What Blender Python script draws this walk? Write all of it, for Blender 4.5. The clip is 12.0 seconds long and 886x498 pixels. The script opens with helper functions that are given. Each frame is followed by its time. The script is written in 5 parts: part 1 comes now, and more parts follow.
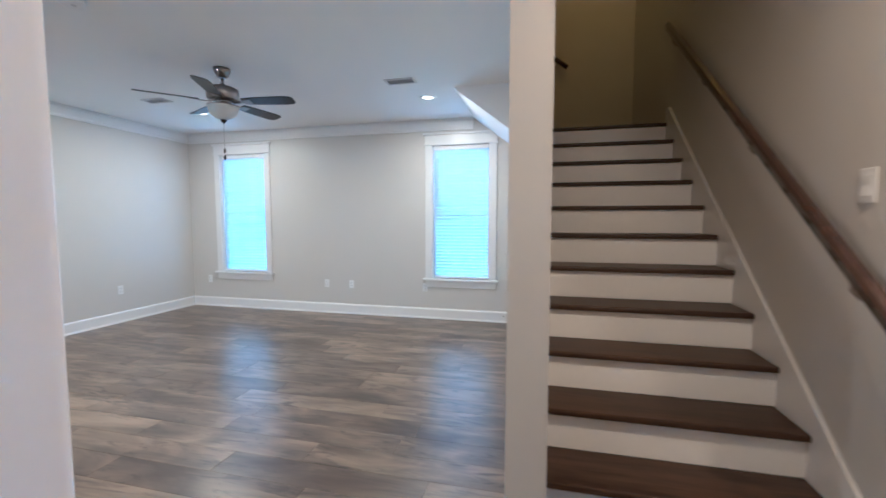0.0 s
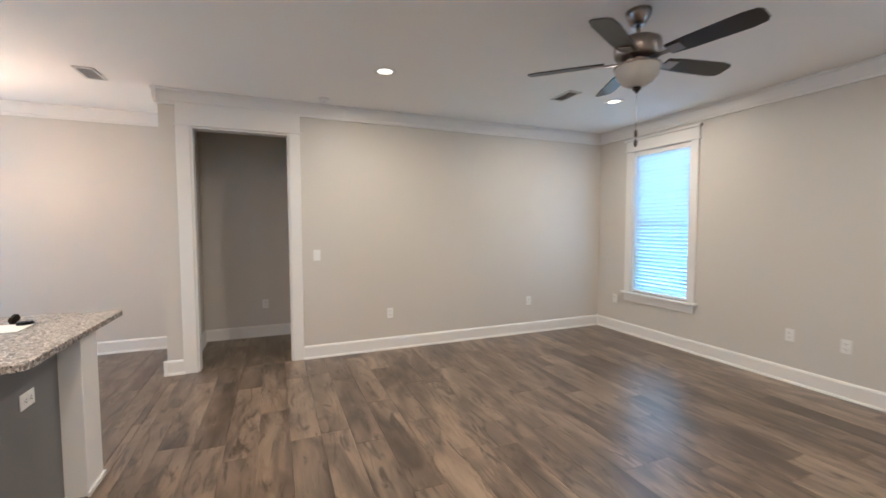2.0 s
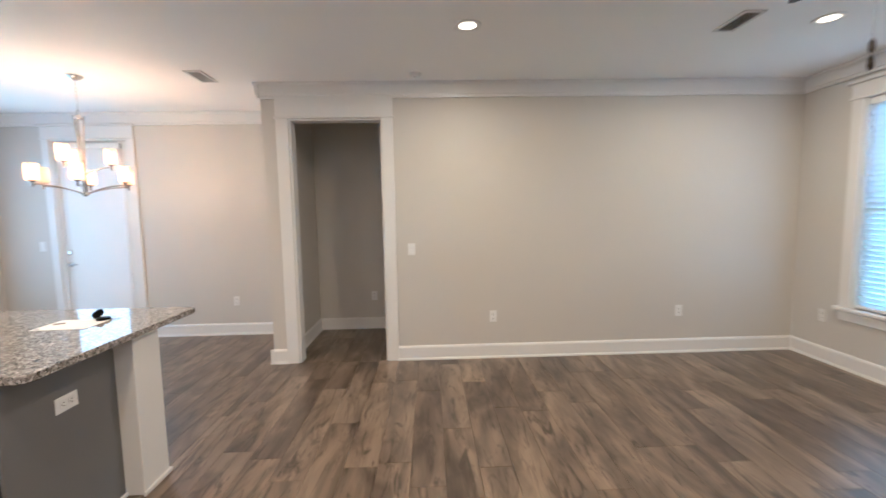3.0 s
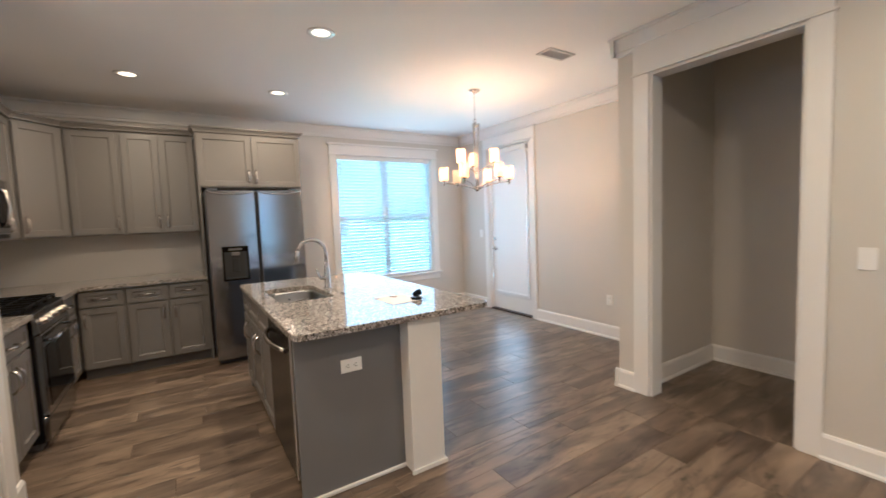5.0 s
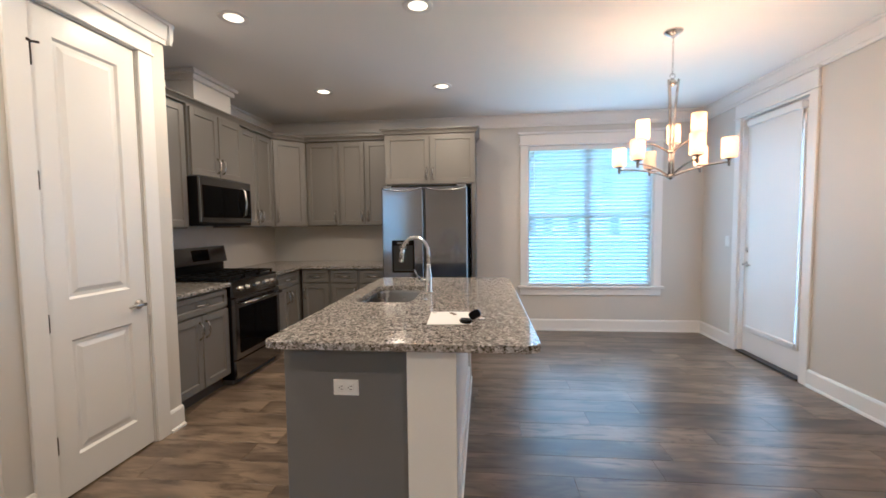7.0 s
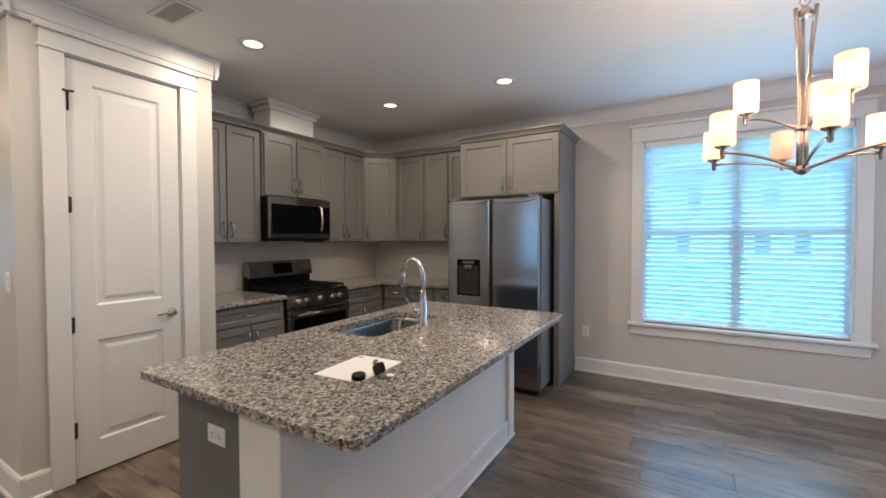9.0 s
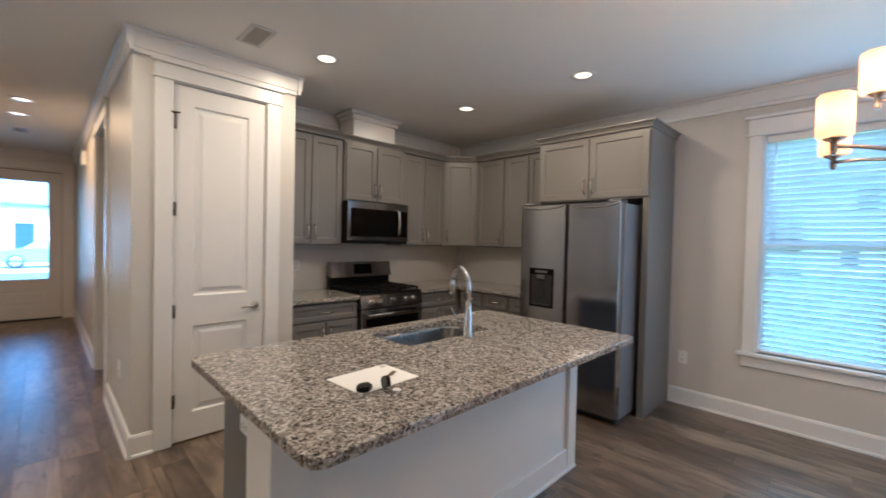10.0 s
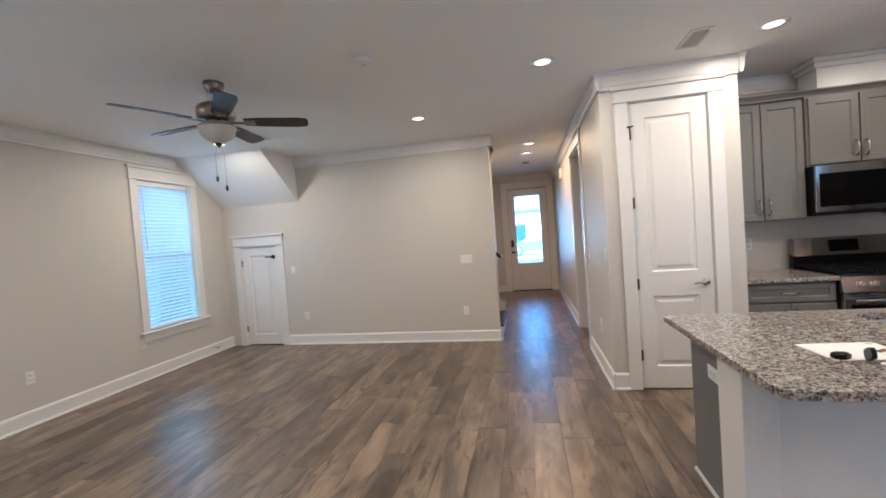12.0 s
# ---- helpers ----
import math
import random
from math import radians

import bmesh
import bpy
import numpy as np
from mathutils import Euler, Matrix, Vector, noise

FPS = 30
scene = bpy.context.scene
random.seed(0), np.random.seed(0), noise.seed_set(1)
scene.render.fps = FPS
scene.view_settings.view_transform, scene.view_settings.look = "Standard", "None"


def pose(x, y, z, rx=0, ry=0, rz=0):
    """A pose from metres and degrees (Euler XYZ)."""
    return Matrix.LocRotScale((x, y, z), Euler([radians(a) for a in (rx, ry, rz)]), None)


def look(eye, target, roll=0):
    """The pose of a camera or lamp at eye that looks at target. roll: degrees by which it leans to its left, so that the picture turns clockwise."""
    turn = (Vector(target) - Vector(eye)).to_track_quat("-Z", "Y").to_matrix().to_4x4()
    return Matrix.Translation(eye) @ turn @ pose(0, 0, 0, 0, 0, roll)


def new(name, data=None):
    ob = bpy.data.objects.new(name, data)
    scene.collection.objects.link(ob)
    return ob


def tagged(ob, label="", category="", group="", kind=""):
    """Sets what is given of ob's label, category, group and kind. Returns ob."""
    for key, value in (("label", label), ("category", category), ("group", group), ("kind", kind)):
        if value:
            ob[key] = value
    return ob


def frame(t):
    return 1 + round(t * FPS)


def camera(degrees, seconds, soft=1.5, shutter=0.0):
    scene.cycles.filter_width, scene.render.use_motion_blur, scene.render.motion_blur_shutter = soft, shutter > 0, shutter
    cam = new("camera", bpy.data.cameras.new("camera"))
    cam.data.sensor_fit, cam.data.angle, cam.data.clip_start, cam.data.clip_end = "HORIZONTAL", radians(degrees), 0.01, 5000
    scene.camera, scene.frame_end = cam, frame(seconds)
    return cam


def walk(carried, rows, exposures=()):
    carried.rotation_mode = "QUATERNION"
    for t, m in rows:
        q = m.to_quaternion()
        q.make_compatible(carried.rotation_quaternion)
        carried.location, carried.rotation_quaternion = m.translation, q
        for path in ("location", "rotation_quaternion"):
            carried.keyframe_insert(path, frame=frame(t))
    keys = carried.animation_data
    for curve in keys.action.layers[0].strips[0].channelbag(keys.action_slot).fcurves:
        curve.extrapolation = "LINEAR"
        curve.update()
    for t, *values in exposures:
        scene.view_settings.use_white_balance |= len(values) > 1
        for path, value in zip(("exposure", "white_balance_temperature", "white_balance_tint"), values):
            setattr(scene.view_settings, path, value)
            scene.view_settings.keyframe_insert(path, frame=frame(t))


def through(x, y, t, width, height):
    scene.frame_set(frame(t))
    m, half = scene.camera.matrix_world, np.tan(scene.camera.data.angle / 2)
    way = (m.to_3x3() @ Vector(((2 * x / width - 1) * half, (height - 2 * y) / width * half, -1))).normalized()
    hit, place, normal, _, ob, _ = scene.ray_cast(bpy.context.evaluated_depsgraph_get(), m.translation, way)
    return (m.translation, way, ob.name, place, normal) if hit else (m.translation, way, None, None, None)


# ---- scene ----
cam = camera(94.7, 12.0, 1.6, 0.35)
PATH = [
    (0, (0.339, 0.754, 1.382), (-0.135, 2.692, 1.241), 0.0),
    (0.5, (0.155, 1.052, 1.388), (-0.592, 2.904, 1.268), 0.2),
    (1, (-0.03, 1.414, 1.424), (-1.16, 3.059, 1.356), 0.2),
    (1.5, (-0.266, 1.672, 1.427), (-1.879, 2.852, 1.364), 0.6),
    (2, (-0.588, 1.879, 1.444), (-2.434, 2.641, 1.332), -0.1),
    (2.5, (-0.882, 2.221, 1.475), (-2.814, 2.721, 1.353), -0.0),
    (2.7, (-0.984, 2.337, 1.498), (-2.949, 2.676, 1.345), -0.3),
    (4.3, (-1.854, 2.903, 1.4), (-3.446, 1.700, 1.269), -2.6),
    (4.5, (-1.952, 2.925, 1.401), (-3.407, 1.560, 1.255), -2.6),
    (5, (-2.27, 2.878, 1.418), (-3.342, 1.196, 1.269), -2.2),
    (5.5, (-2.597, 2.885, 1.399), (-3.274, 1.010, 1.236), -1.7),
    (6, (-2.896, 2.839, 1.377), (-3.263, 0.881, 1.197), -1.3),
    (6.5, (-3.231, 2.660, 1.406), (-3.32, 0.667, 1.258), -0.8),
    (7, (-3.589, 2.554, 1.386), (-3.39, 0.568, 1.264), -0.7),
    (7.5, (-3.829, 2.406, 1.384), (-3.375, 0.461, 1.282), -0.7),
    (7.7, (-3.919, 2.307, 1.414), (-3.358, 0.390, 1.322), -1.0),
    (9.5, (-4.653, 1.534, 1.427), (-3.465, -0.074, 1.377), 0.8),
    (10, (-4.719, 1.425, 1.45), (-3.292, 0.024, 1.406), 1.3),
    (10.5, (-4.846, 1.424, 1.447), (-3.074, 0.499, 1.413), 0.4),
    (11, (-4.939, 1.519, 1.455), (-2.953, 1.295, 1.375), -1.1),
    (11.5, (-5.057, 1.605, 1.472), (-3.073, 1.849, 1.401), -2.8),
    (12, (-5.241, 1.708, 1.467), (-3.283, 2.111, 1.399), -4.2),
]
EXPOSURE = [(0.0, 5.6, 3060.0, -4.0), (0.5, 5.54, 3260.0, -4.0), (1.5, 5.42, 3430.0, -4.0), (2.5, 5.42, 3440.0, -4.0), (4.5, 5.28, 3650.0, -4.0), (5.5, 5.3, 3640.0, -4.0), (7.5, 5.04, 3540.0, -4.0), (9.5, 4.86, 3500.0, -4.0), (10.5, 4.8, 3560.0, -4.0), (11.0, 4.92, 3510.0, -4.0), (12.0, 5.2, 3390.0, -4.0)]
walk(cam, [(t, look(eye, target, roll)) for t, eye, target, roll in PATH], EXPOSURE)

# ---- light and exposure ----
world = bpy.data.worlds.new("sky")
scene.world = world
world.use_nodes = True
_w = world.node_tree
_w.nodes.clear()
_sky = _w.nodes.new("ShaderNodeTexSky")
_sky.sky_type, _sky.sun_disc = "NISHITA", False
_sky.sun_elevation, _sky.sun_rotation = radians(52), radians(270)
_sky.air_density, _sky.dust_density, _sky.ozone_density = 0.7, 8.0, 0.2
_bg = _w.nodes.new("ShaderNodeBackground")
_bg.inputs["Strength"].default_value = 0.07
_out = _w.nodes.new("ShaderNodeOutputWorld")
# a hazy sky: the blue is partly washed out
_haze = _w.nodes.new("ShaderNodeHueSaturation")
_haze.inputs["Saturation"].default_value = 0.70
_w.links.new(_sky.outputs[0], _haze.inputs["Color"])
_w.links.new(_haze.outputs[0], _bg.inputs["Color"])
_w.links.new(_bg.outputs[0], _out.inputs["Surface"])
_sun = bpy.data.lights.new("sun", "SUN")
_sun.energy, _sun.angle, _sun.color = 0.5, radians(12), (1.0, 0.95, 0.88)
new("sun", _sun).matrix_world = look((0, 0, 30), (0 - math.sin(radians(270)) * 10, 0 - math.cos(radians(270)) * 10, 30 - 12.8))

CAN_POWER, CAN_COLOR = 0.82, (1.0, 0.50, 0.185)
KITCHEN_POWER = 0.59
HALL_POWER, HALL_COLOR = 0.70, (1.0, 0.42, 0.12)      # warmer lamps in the hall, tuned to the brown stair walls
BULB_POWER, BULB_COLOR = 0.145, (1.0, 0.42, 0.13)
STAIR_POWER, STAIR_COLOR = 0.20, (1.0, 0.36, 0.03)     # an unseen lamp at the head of the stairs, added for the yellow-lit wall
SKY_COLOR = (1.0, 0.86, 0.68)                         # daylight that the blinds let in
SKY_NORTH, SKY_SOUTH, SKY_PATIO = 0.08, 0.42, 0.22

# ---- materials ----


def node_mat(name):
    m = bpy.data.materials.new(name)
    m.use_nodes = True
    nt = m.node_tree
    return m, nt, nt.nodes["Principled BSDF"]


def add(nt, kind, **inputs):
    n = nt.nodes.new(kind)
    for k, v in inputs.items():
        n.inputs[k].default_value = v
    return n


def ramp(nt, fac, stops):
    r = nt.nodes.new("ShaderNodeValToRGB")
    e = r.color_ramp.elements
    while len(e) < len(stops):
        e.new(0.5)
    for el, (p, c) in zip(e, stops):
        el.position, el.color = p, (*c, 1)
    nt.links.new(fac, r.inputs["Fac"])
    return r.outputs["Color"]


def surface(name, color, rough=0.5, metal=0.0, vary=0.06, grain=60.0, blotch=2.0, bump=0.05, stretch=(1, 1, 1), coat=0.0, spec=0.5):
    """A painted, metal or plastic surface with a fine grain and a broad, faint unevenness."""
    m, nt, b = node_mat(name)
    geo = nt.nodes.new("ShaderNodeNewGeometry")
    mp = add(nt, "ShaderNodeMapping", Scale=stretch)
    nt.links.new(geo.outputs["Position"], mp.inputs["Vector"])
    fine = add(nt, "ShaderNodeTexNoise", Scale=grain, Detail=3.0)
    wide = add(nt, "ShaderNodeTexNoise", Scale=blotch, Detail=4.0)
    for n in (fine, wide):
        nt.links.new(mp.outputs[0], n.inputs["Vector"])
    mix = nt.nodes.new("ShaderNodeMix")
    mix.inputs["Factor"].default_value = 0.4
    nt.links.new(wide.outputs["Fac"], mix.inputs["A"])
    nt.links.new(fine.outputs["Fac"], mix.inputs["B"])
    lo = tuple(c * (1 - vary * 1.6) for c in color)
    hi = tuple(min(1, c * (1 + vary * 1.6)) for c in color)
    nt.links.new(ramp(nt, mix.outputs["Result"], [(0.25, lo), (0.75, hi)]), b.inputs["Base Color"])
    rr = add(nt, "ShaderNodeMapRange")
    rr.inputs["To Min"].default_value, rr.inputs["To Max"].default_value = rough * 0.85, min(1, rough * 1.15)
    nt.links.new(wide.outputs["Fac"], rr.inputs["Value"])
    nt.links.new(rr.outputs[0], b.inputs["Roughness"])
    b.inputs["Metallic"].default_value = metal
    b.inputs["Coat Weight"].default_value = coat
    b.inputs["Specular IOR Level"].default_value = spec
    if bump:
        bp = add(nt, "ShaderNodeBump", Strength=bump, Distance=0.002)
        nt.links.new(fine.outputs["Fac"], bp.inputs["Height"])
        nt.links.new(bp.outputs[0], b.inputs["Normal"])
    return m


def plank_mat(name, rough):
    """Wood boards along x: each has its own tone, wavy grain, pale sapwood strips and dark, cracked knots."""
    m, nt, b = node_mat(name)
    geo = nt.nodes.new("ShaderNodeNewGeometry")
    info = nt.nodes.new("ShaderNodeObjectInfo")
    rnd = add(nt, "ShaderNodeMath")
    rnd.operation = "MULTIPLY"
    rnd.inputs[1].default_value = 57.0
    nt.links.new(info.outputs["Random"], rnd.inputs[0])
    comb = nt.nodes.new("ShaderNodeCombineXYZ")
    for i in range(3):
        nt.links.new(rnd.outputs[0], comb.inputs[i])
    shift = nt.nodes.new("ShaderNodeVectorMath")
    nt.links.new(geo.outputs["Position"], shift.inputs[0])
    nt.links.new(comb.outputs[0], shift.inputs[1])

    def layer(scale, detail, distort, rough_=0.55):
        mp = add(nt, "ShaderNodeMapping", Scale=scale)
        nt.links.new(shift.outputs[0], mp.inputs["Vector"])
        n = add(nt, "ShaderNodeTexNoise", Scale=1.0, Detail=detail, Distortion=distort, Roughness=rough_)
        nt.links.new(mp.outputs[0], n.inputs["Vector"])
        return n.outputs["Fac"]

    def blend(a, b_, f):
        x = nt.nodes.new("ShaderNodeMix")
        x.inputs["Factor"].default_value = f
        nt.links.new(a, x.inputs["A"])
        nt.links.new(b_, x.inputs["B"])
        return x.outputs["Result"]

    wave, fine, strip = layer((1.5, 4.6, 4.6), 3.0, 1.3, 0.5), layer((4.5, 60.0, 60.0), 3.0, 0.5), layer((0.5, 2.8, 2.8), 2.0, 0.5)
    # contour lines of a slow field: the arched figure of sawn boards
    slow = layer((0.8, 4.2, 4.2), 1.0, 0.6)
    many = nt.nodes.new("ShaderNodeMath")
    many.operation = "MULTIPLY"
    many.inputs[1].default_value = 9.0
    nt.links.new(slow, many.inputs[0])
    fold = nt.nodes.new("ShaderNodeMath")
    fold.operation = "PINGPONG"
    fold.inputs[1].default_value = 1.0
    nt.links.new(many.outputs[0], fold.inputs[0])
    base = blend(blend(blend(wave, strip, 0.4), fold.outputs[0], 0.05), fine, 0.09)
    tone = add(nt, "ShaderNodeMapRange")
    tone.inputs["To Min"].default_value, tone.inputs["To Max"].default_value = -0.058, 0.066
    nt.links.new(info.outputs["Random"], tone.inputs["Value"])
    s = nt.nodes.new("ShaderNodeMath")
    nt.links.new(base, s.inputs[0])
    nt.links.new(tone.outputs[0], s.inputs[1])
    col = ramp(nt, s.outputs[0], [(0.34, (0.056, 0.040, 0.027)), (0.43, (0.098, 0.072, 0.049)), (0.51, (0.150, 0.113, 0.075)), (0.59, (0.222, 0.168, 0.110)), (0.69, (0.300, 0.226, 0.146))])
    knots = ramp(nt, layer((2.6, 13.0, 13.0), 4.0, 1.6, 0.58), [(0.32, (0.85, 0.85, 0.85)), (0.46, (0, 0, 0))])
    # thin dark cracks along the grain, where a second field passes its middle
    crack = ramp(nt, layer((0.9, 5.0, 5.0), 3.0, 1.5), [(0.455, (0, 0, 0)), (0.495, (1, 1, 1)), (0.505, (1, 1, 1)), (0.545, (0, 0, 0))])
    some = ramp(nt, layer((1.7, 8.0, 8.0), 2.0, 0.5), [(0.46, (0, 0, 0)), (0.62, (0.42, 0.42, 0.42))])
    both = nt.nodes.new("ShaderNodeMath")
    both.operation = "MULTIPLY"
    nt.links.new(crack, both.inputs[0])
    nt.links.new(some, both.inputs[1])
    veined = nt.nodes.new("ShaderNodeMix")
    veined.data_type = "RGBA"
    veined.inputs["B"].default_value = (0.034, 0.022, 0.015, 1)
    nt.links.new(both.outputs[0], veined.inputs["Factor"])
    nt.links.new(col, veined.inputs["A"])
    dark = nt.nodes.new("ShaderNodeMix")
    dark.data_type = "RGBA"
    dark.inputs["B"].default_value = (0.042, 0.029, 0.020, 1)
    nt.links.new(knots, dark.inputs["Factor"])
    nt.links.new(veined.outputs["Result"], dark.inputs["A"])
    nt.links.new(dark.outputs["Result"], b.inputs["Base Color"])
    rr = add(nt, "ShaderNodeMapRange")
    rr.inputs["To Min"].default_value, rr.inputs["To Max"].default_value = rough * 0.8, rough * 1.25
    nt.links.new(fine, rr.inputs["Value"])
    nt.links.new(rr.outputs[0], b.inputs["Roughness"])
    b.inputs["Specular IOR Level"].default_value = 0.4
    b.inputs["Coat Weight"].default_value = 0.36
    b.inputs["Coat Roughness"].default_value = 0.28
    bp = add(nt, "ShaderNodeBump", Strength=0.15, Distance=0.002)
    nt.links.new(fine, bp.inputs["Height"])
    nt.links.new(bp.outputs[0], b.inputs["Normal"])
    return m


def granite_mat(name):
    """Polished stone: pale and brown grains with black flecks in clusters."""
    m, nt, b = node_mat(name)
    geo = nt.nodes.new("ShaderNodeNewGeometry")
    warp = add(nt, "ShaderNodeTexNoise", Scale=45.0, Detail=2.0)
    nt.links.new(geo.outputs["Position"], warp.inputs["Vector"])
    push = nt.nodes.new("ShaderNodeVectorMath")
    push.operation = "MULTIPLY_ADD"
    push.inputs[1].default_value = (0.022, 0.022, 0.022)
    nt.links.new(warp.outputs["Color"], push.inputs[0])
    nt.links.new(geo.outputs["Position"], push.inputs[2])
    v1 = add(nt, "ShaderNodeTexVoronoi", Scale=105.0)
    v2 = add(nt, "ShaderNodeTexVoronoi", Scale=220.0)
    n1 = add(nt, "ShaderNodeTexNoise", Scale=80.0, Detail=5.0, Roughness=0.65, Distortion=0.6)
    for n in (v1, v2, n1):
        nt.links.new(push.outputs[0], n.inputs["Vector"])
    c1 = ramp(nt, v1.outputs["Color"], [(0.12, (0.07, 0.064, 0.06)), (0.3, (0.165, 0.148, 0.133)), (0.5, (0.33, 0.30, 0.265)), (0.70, (0.50, 0.47, 0.43)), (0.90, (0.70, 0.67, 0.63))])
    c2 = ramp(nt, v2.outputs["Color"], [(0.1, (0.06, 0.055, 0.05)), (0.5, (0.28, 0.25, 0.21)), (0.9, (0.52, 0.49, 0.44))])
    mixes = nt.nodes.new("ShaderNodeMix")
    mixes.data_type = "RGBA"
    mixes.inputs["Factor"].default_value = 0.3
    nt.links.new(c1, mixes.inputs["A"])
    nt.links.new(c2, mixes.inputs["B"])
    mask = ramp(nt, n1.outputs["Fac"], [(0.425, (1, 1, 1)), (0.455, (0, 0, 0))])
    dark = nt.nodes.new("ShaderNodeMix")
    dark.data_type = "RGBA"
    dark.inputs["B"].default_value = (0.028, 0.025, 0.024, 1)
    nt.links.new(mask, dark.inputs["Factor"])
    nt.links.new(mixes.outputs["Result"], dark.inputs["A"])
    nt.links.new(dark.outputs["Result"], b.inputs["Base Color"])
    b.inputs["Roughness"].default_value = 0.06
    b.inputs["Specular IOR Level"].default_value = 0.7
    return m


def glass_mat(name, tint=(0.95, 0.98, 0.97)):
    """Thin clear glass: it lets light straight through and mirrors a little."""
    m, nt, b = node_mat(name)
    nt.nodes.remove(b)
    tr = add(nt, "ShaderNodeBsdfTransparent", Color=(*tint, 1))
    gl = add(nt, "ShaderNodeBsdfGlossy", Roughness=0.02)
    fr = add(nt, "ShaderNodeFresnel", IOR=1.45)
    mx = nt.nodes.new("ShaderNodeMixShader")
    nt.links.new(fr.outputs[0], mx.inputs[0])
    nt.links.new(tr.outputs[0], mx.inputs[1])
    nt.links.new(gl.outputs[0], mx.inputs[2])
    nt.links.new(mx.outputs[0], nt.nodes["Material Output"].inputs["Surface"])
    return m


def translucent_mat(name, color, share=0.5, through=None):
    m, nt, b = node_mat(name)
    b.inputs["Base Color"].default_value = (*color, 1)
    b.inputs["Roughness"].default_value = 0.45
    t = add(nt, "ShaderNodeBsdfTranslucent", Color=(*(through or color), 1))
    geo = nt.nodes.new("ShaderNodeNewGeometry")
    n = add(nt, "ShaderNodeTexNoise", Scale=9.0, Detail=3.0)
    nt.links.new(geo.outputs["Position"], n.inputs["Vector"])
    rr = add(nt, "ShaderNodeMapRange")
    rr.inputs["To Min"].default_value, rr.inputs["To Max"].default_value = share * 0.9, share * 1.1
    nt.links.new(n.outputs["Fac"], rr.inputs["Value"])
    mx = nt.nodes.new("ShaderNodeMixShader")
    nt.links.new(rr.outputs[0], mx.inputs[0])
    nt.links.new(b.outputs[0], mx.inputs[1])
    nt.links.new(t.outputs[0], mx.inputs[2])
    nt.links.new(mx.outputs[0], nt.nodes["Material Output"].inputs["Surface"])
    return m


def glow_mat(name, color, strength):
    m, nt, b = node_mat(name)
    b.inputs["Base Color"].default_value = (0.85, 0.82, 0.76, 1)
    b.inputs["Roughness"].default_value = 0.35
    b.inputs["Emission Color"].default_value = (*color, 1)
    b.inputs["Emission Strength"].default_value = strength
    return m


WALL = surface("greige_wall_paint", (0.592, 0.566, 0.518), 0.50, vary=0.012, grain=220, blotch=1.2, bump=0.10)
CEIL = surface("ceiling_paint", (0.87, 0.855, 0.83), 0.8, vary=0.012, grain=180, blotch=1.0, bump=0.10)
TRIM = surface("white_trim_paint", (0.76, 0.745, 0.72), 0.32, vary=0.012, grain=90, blotch=3.0, bump=0.02)
DOORP = surface("white_door_paint", (0.74, 0.725, 0.70), 0.34, vary=0.012, grain=140, blotch=3.0, bump=0.04)
CAB = surface("grey_cabinet_paint", (0.165, 0.156, 0.143), 0.36, vary=0.02, grain=120, blotch=3.0, bump=0.03)
ISLE = surface("slate_grey_panel", (0.16, 0.16, 0.165), 0.42, vary=0.02, grain=120, blotch=3.0, bump=0.03)
KICK = surface("toe_kick", (0.10, 0.095, 0.09), 0.6, vary=0.05)
FLOOR = plank_mat("grey_brown_plank", 0.35)
SUBFLOOR = surface("joint_dark", (0.05, 0.04, 0.032), 0.7, vary=0.1)
TREAD = surface("dark_stained_oak", (0.042, 0.023, 0.011), 0.42, vary=0.58, grain=30, blotch=6, bump=0.08, stretch=(0.25, 3, 3), spec=0.25)
RAILM = surface("stained_handrail", (0.045, 0.023, 0.013), 0.25, vary=0.3, grain=25, blotch=5, bump=0.05, coat=0.35)
GRANITE = granite_mat("speckled_granite")
STEEL = surface("brushed_steel", (0.31, 0.31, 0.325), 0.13, metal=1.0, vary=0.02, grain=40, blotch=1.0, bump=0.0, stretch=(1, 1, 6))
STEELD = surface("dark_steel", (0.17, 0.17, 0.18), 0.3, metal=1.0, vary=0.06, grain=60, blotch=1.2, bump=0.02)
SINKM = surface("satin_sink_steel", (0.20, 0.20, 0.20), 0.28, metal=1.0, vary=0.05, grain=60, blotch=3, bump=0.01)
NICKEL = surface("brushed_nickel", (0.58, 0.55, 0.51), 0.22, metal=1.0, vary=0.04, grain=160, blotch=8, bump=0.01)
CHROME = surface("polished_chrome", (0.62, 0.62, 0.63), 0.10, metal=1.0, vary=0.02, grain=60, blotch=6, bump=0.0)
FRSIDE = surface("grey_appliance_enamel", (0.19, 0.19, 0.20), 0.38, vary=0.02, grain=120, blotch=2, bump=0.03)
DISHM = surface("black_stainless", (0.060, 0.060, 0.064), 0.26, metal=1.0, vary=0.05, grain=60, blotch=1.2, bump=0.0)
BRONZE = surface("dark_bronze_metal", (0.055, 0.045, 0.04), 0.4, metal=0.8, vary=0.1)
BLACK = surface("black_enamel", (0.004, 0.004, 0.0045), 0.35, vary=0.1, bump=0.0, spec=0.15)
IRON = surface("cast_iron", (0.006, 0.006, 0.006), 0.55, vary=0.2, bump=0.2, spec=0.2)
BGLASS = surface("black_glass", (0.003, 0.003, 0.0035), 0.05, vary=0.1, bump=0.0, spec=0.08)
PLASTIC = surface("white_plastic", (0.80, 0.79, 0.77), 0.35, vary=0.015, bump=0.0)
DARKP = surface("dark_slot", (0.012, 0.012, 0.012), 0.6, vary=0.1)
VENTM = surface("vent_metal", (0.62, 0.61, 0.59), 0.45, vary=0.03)
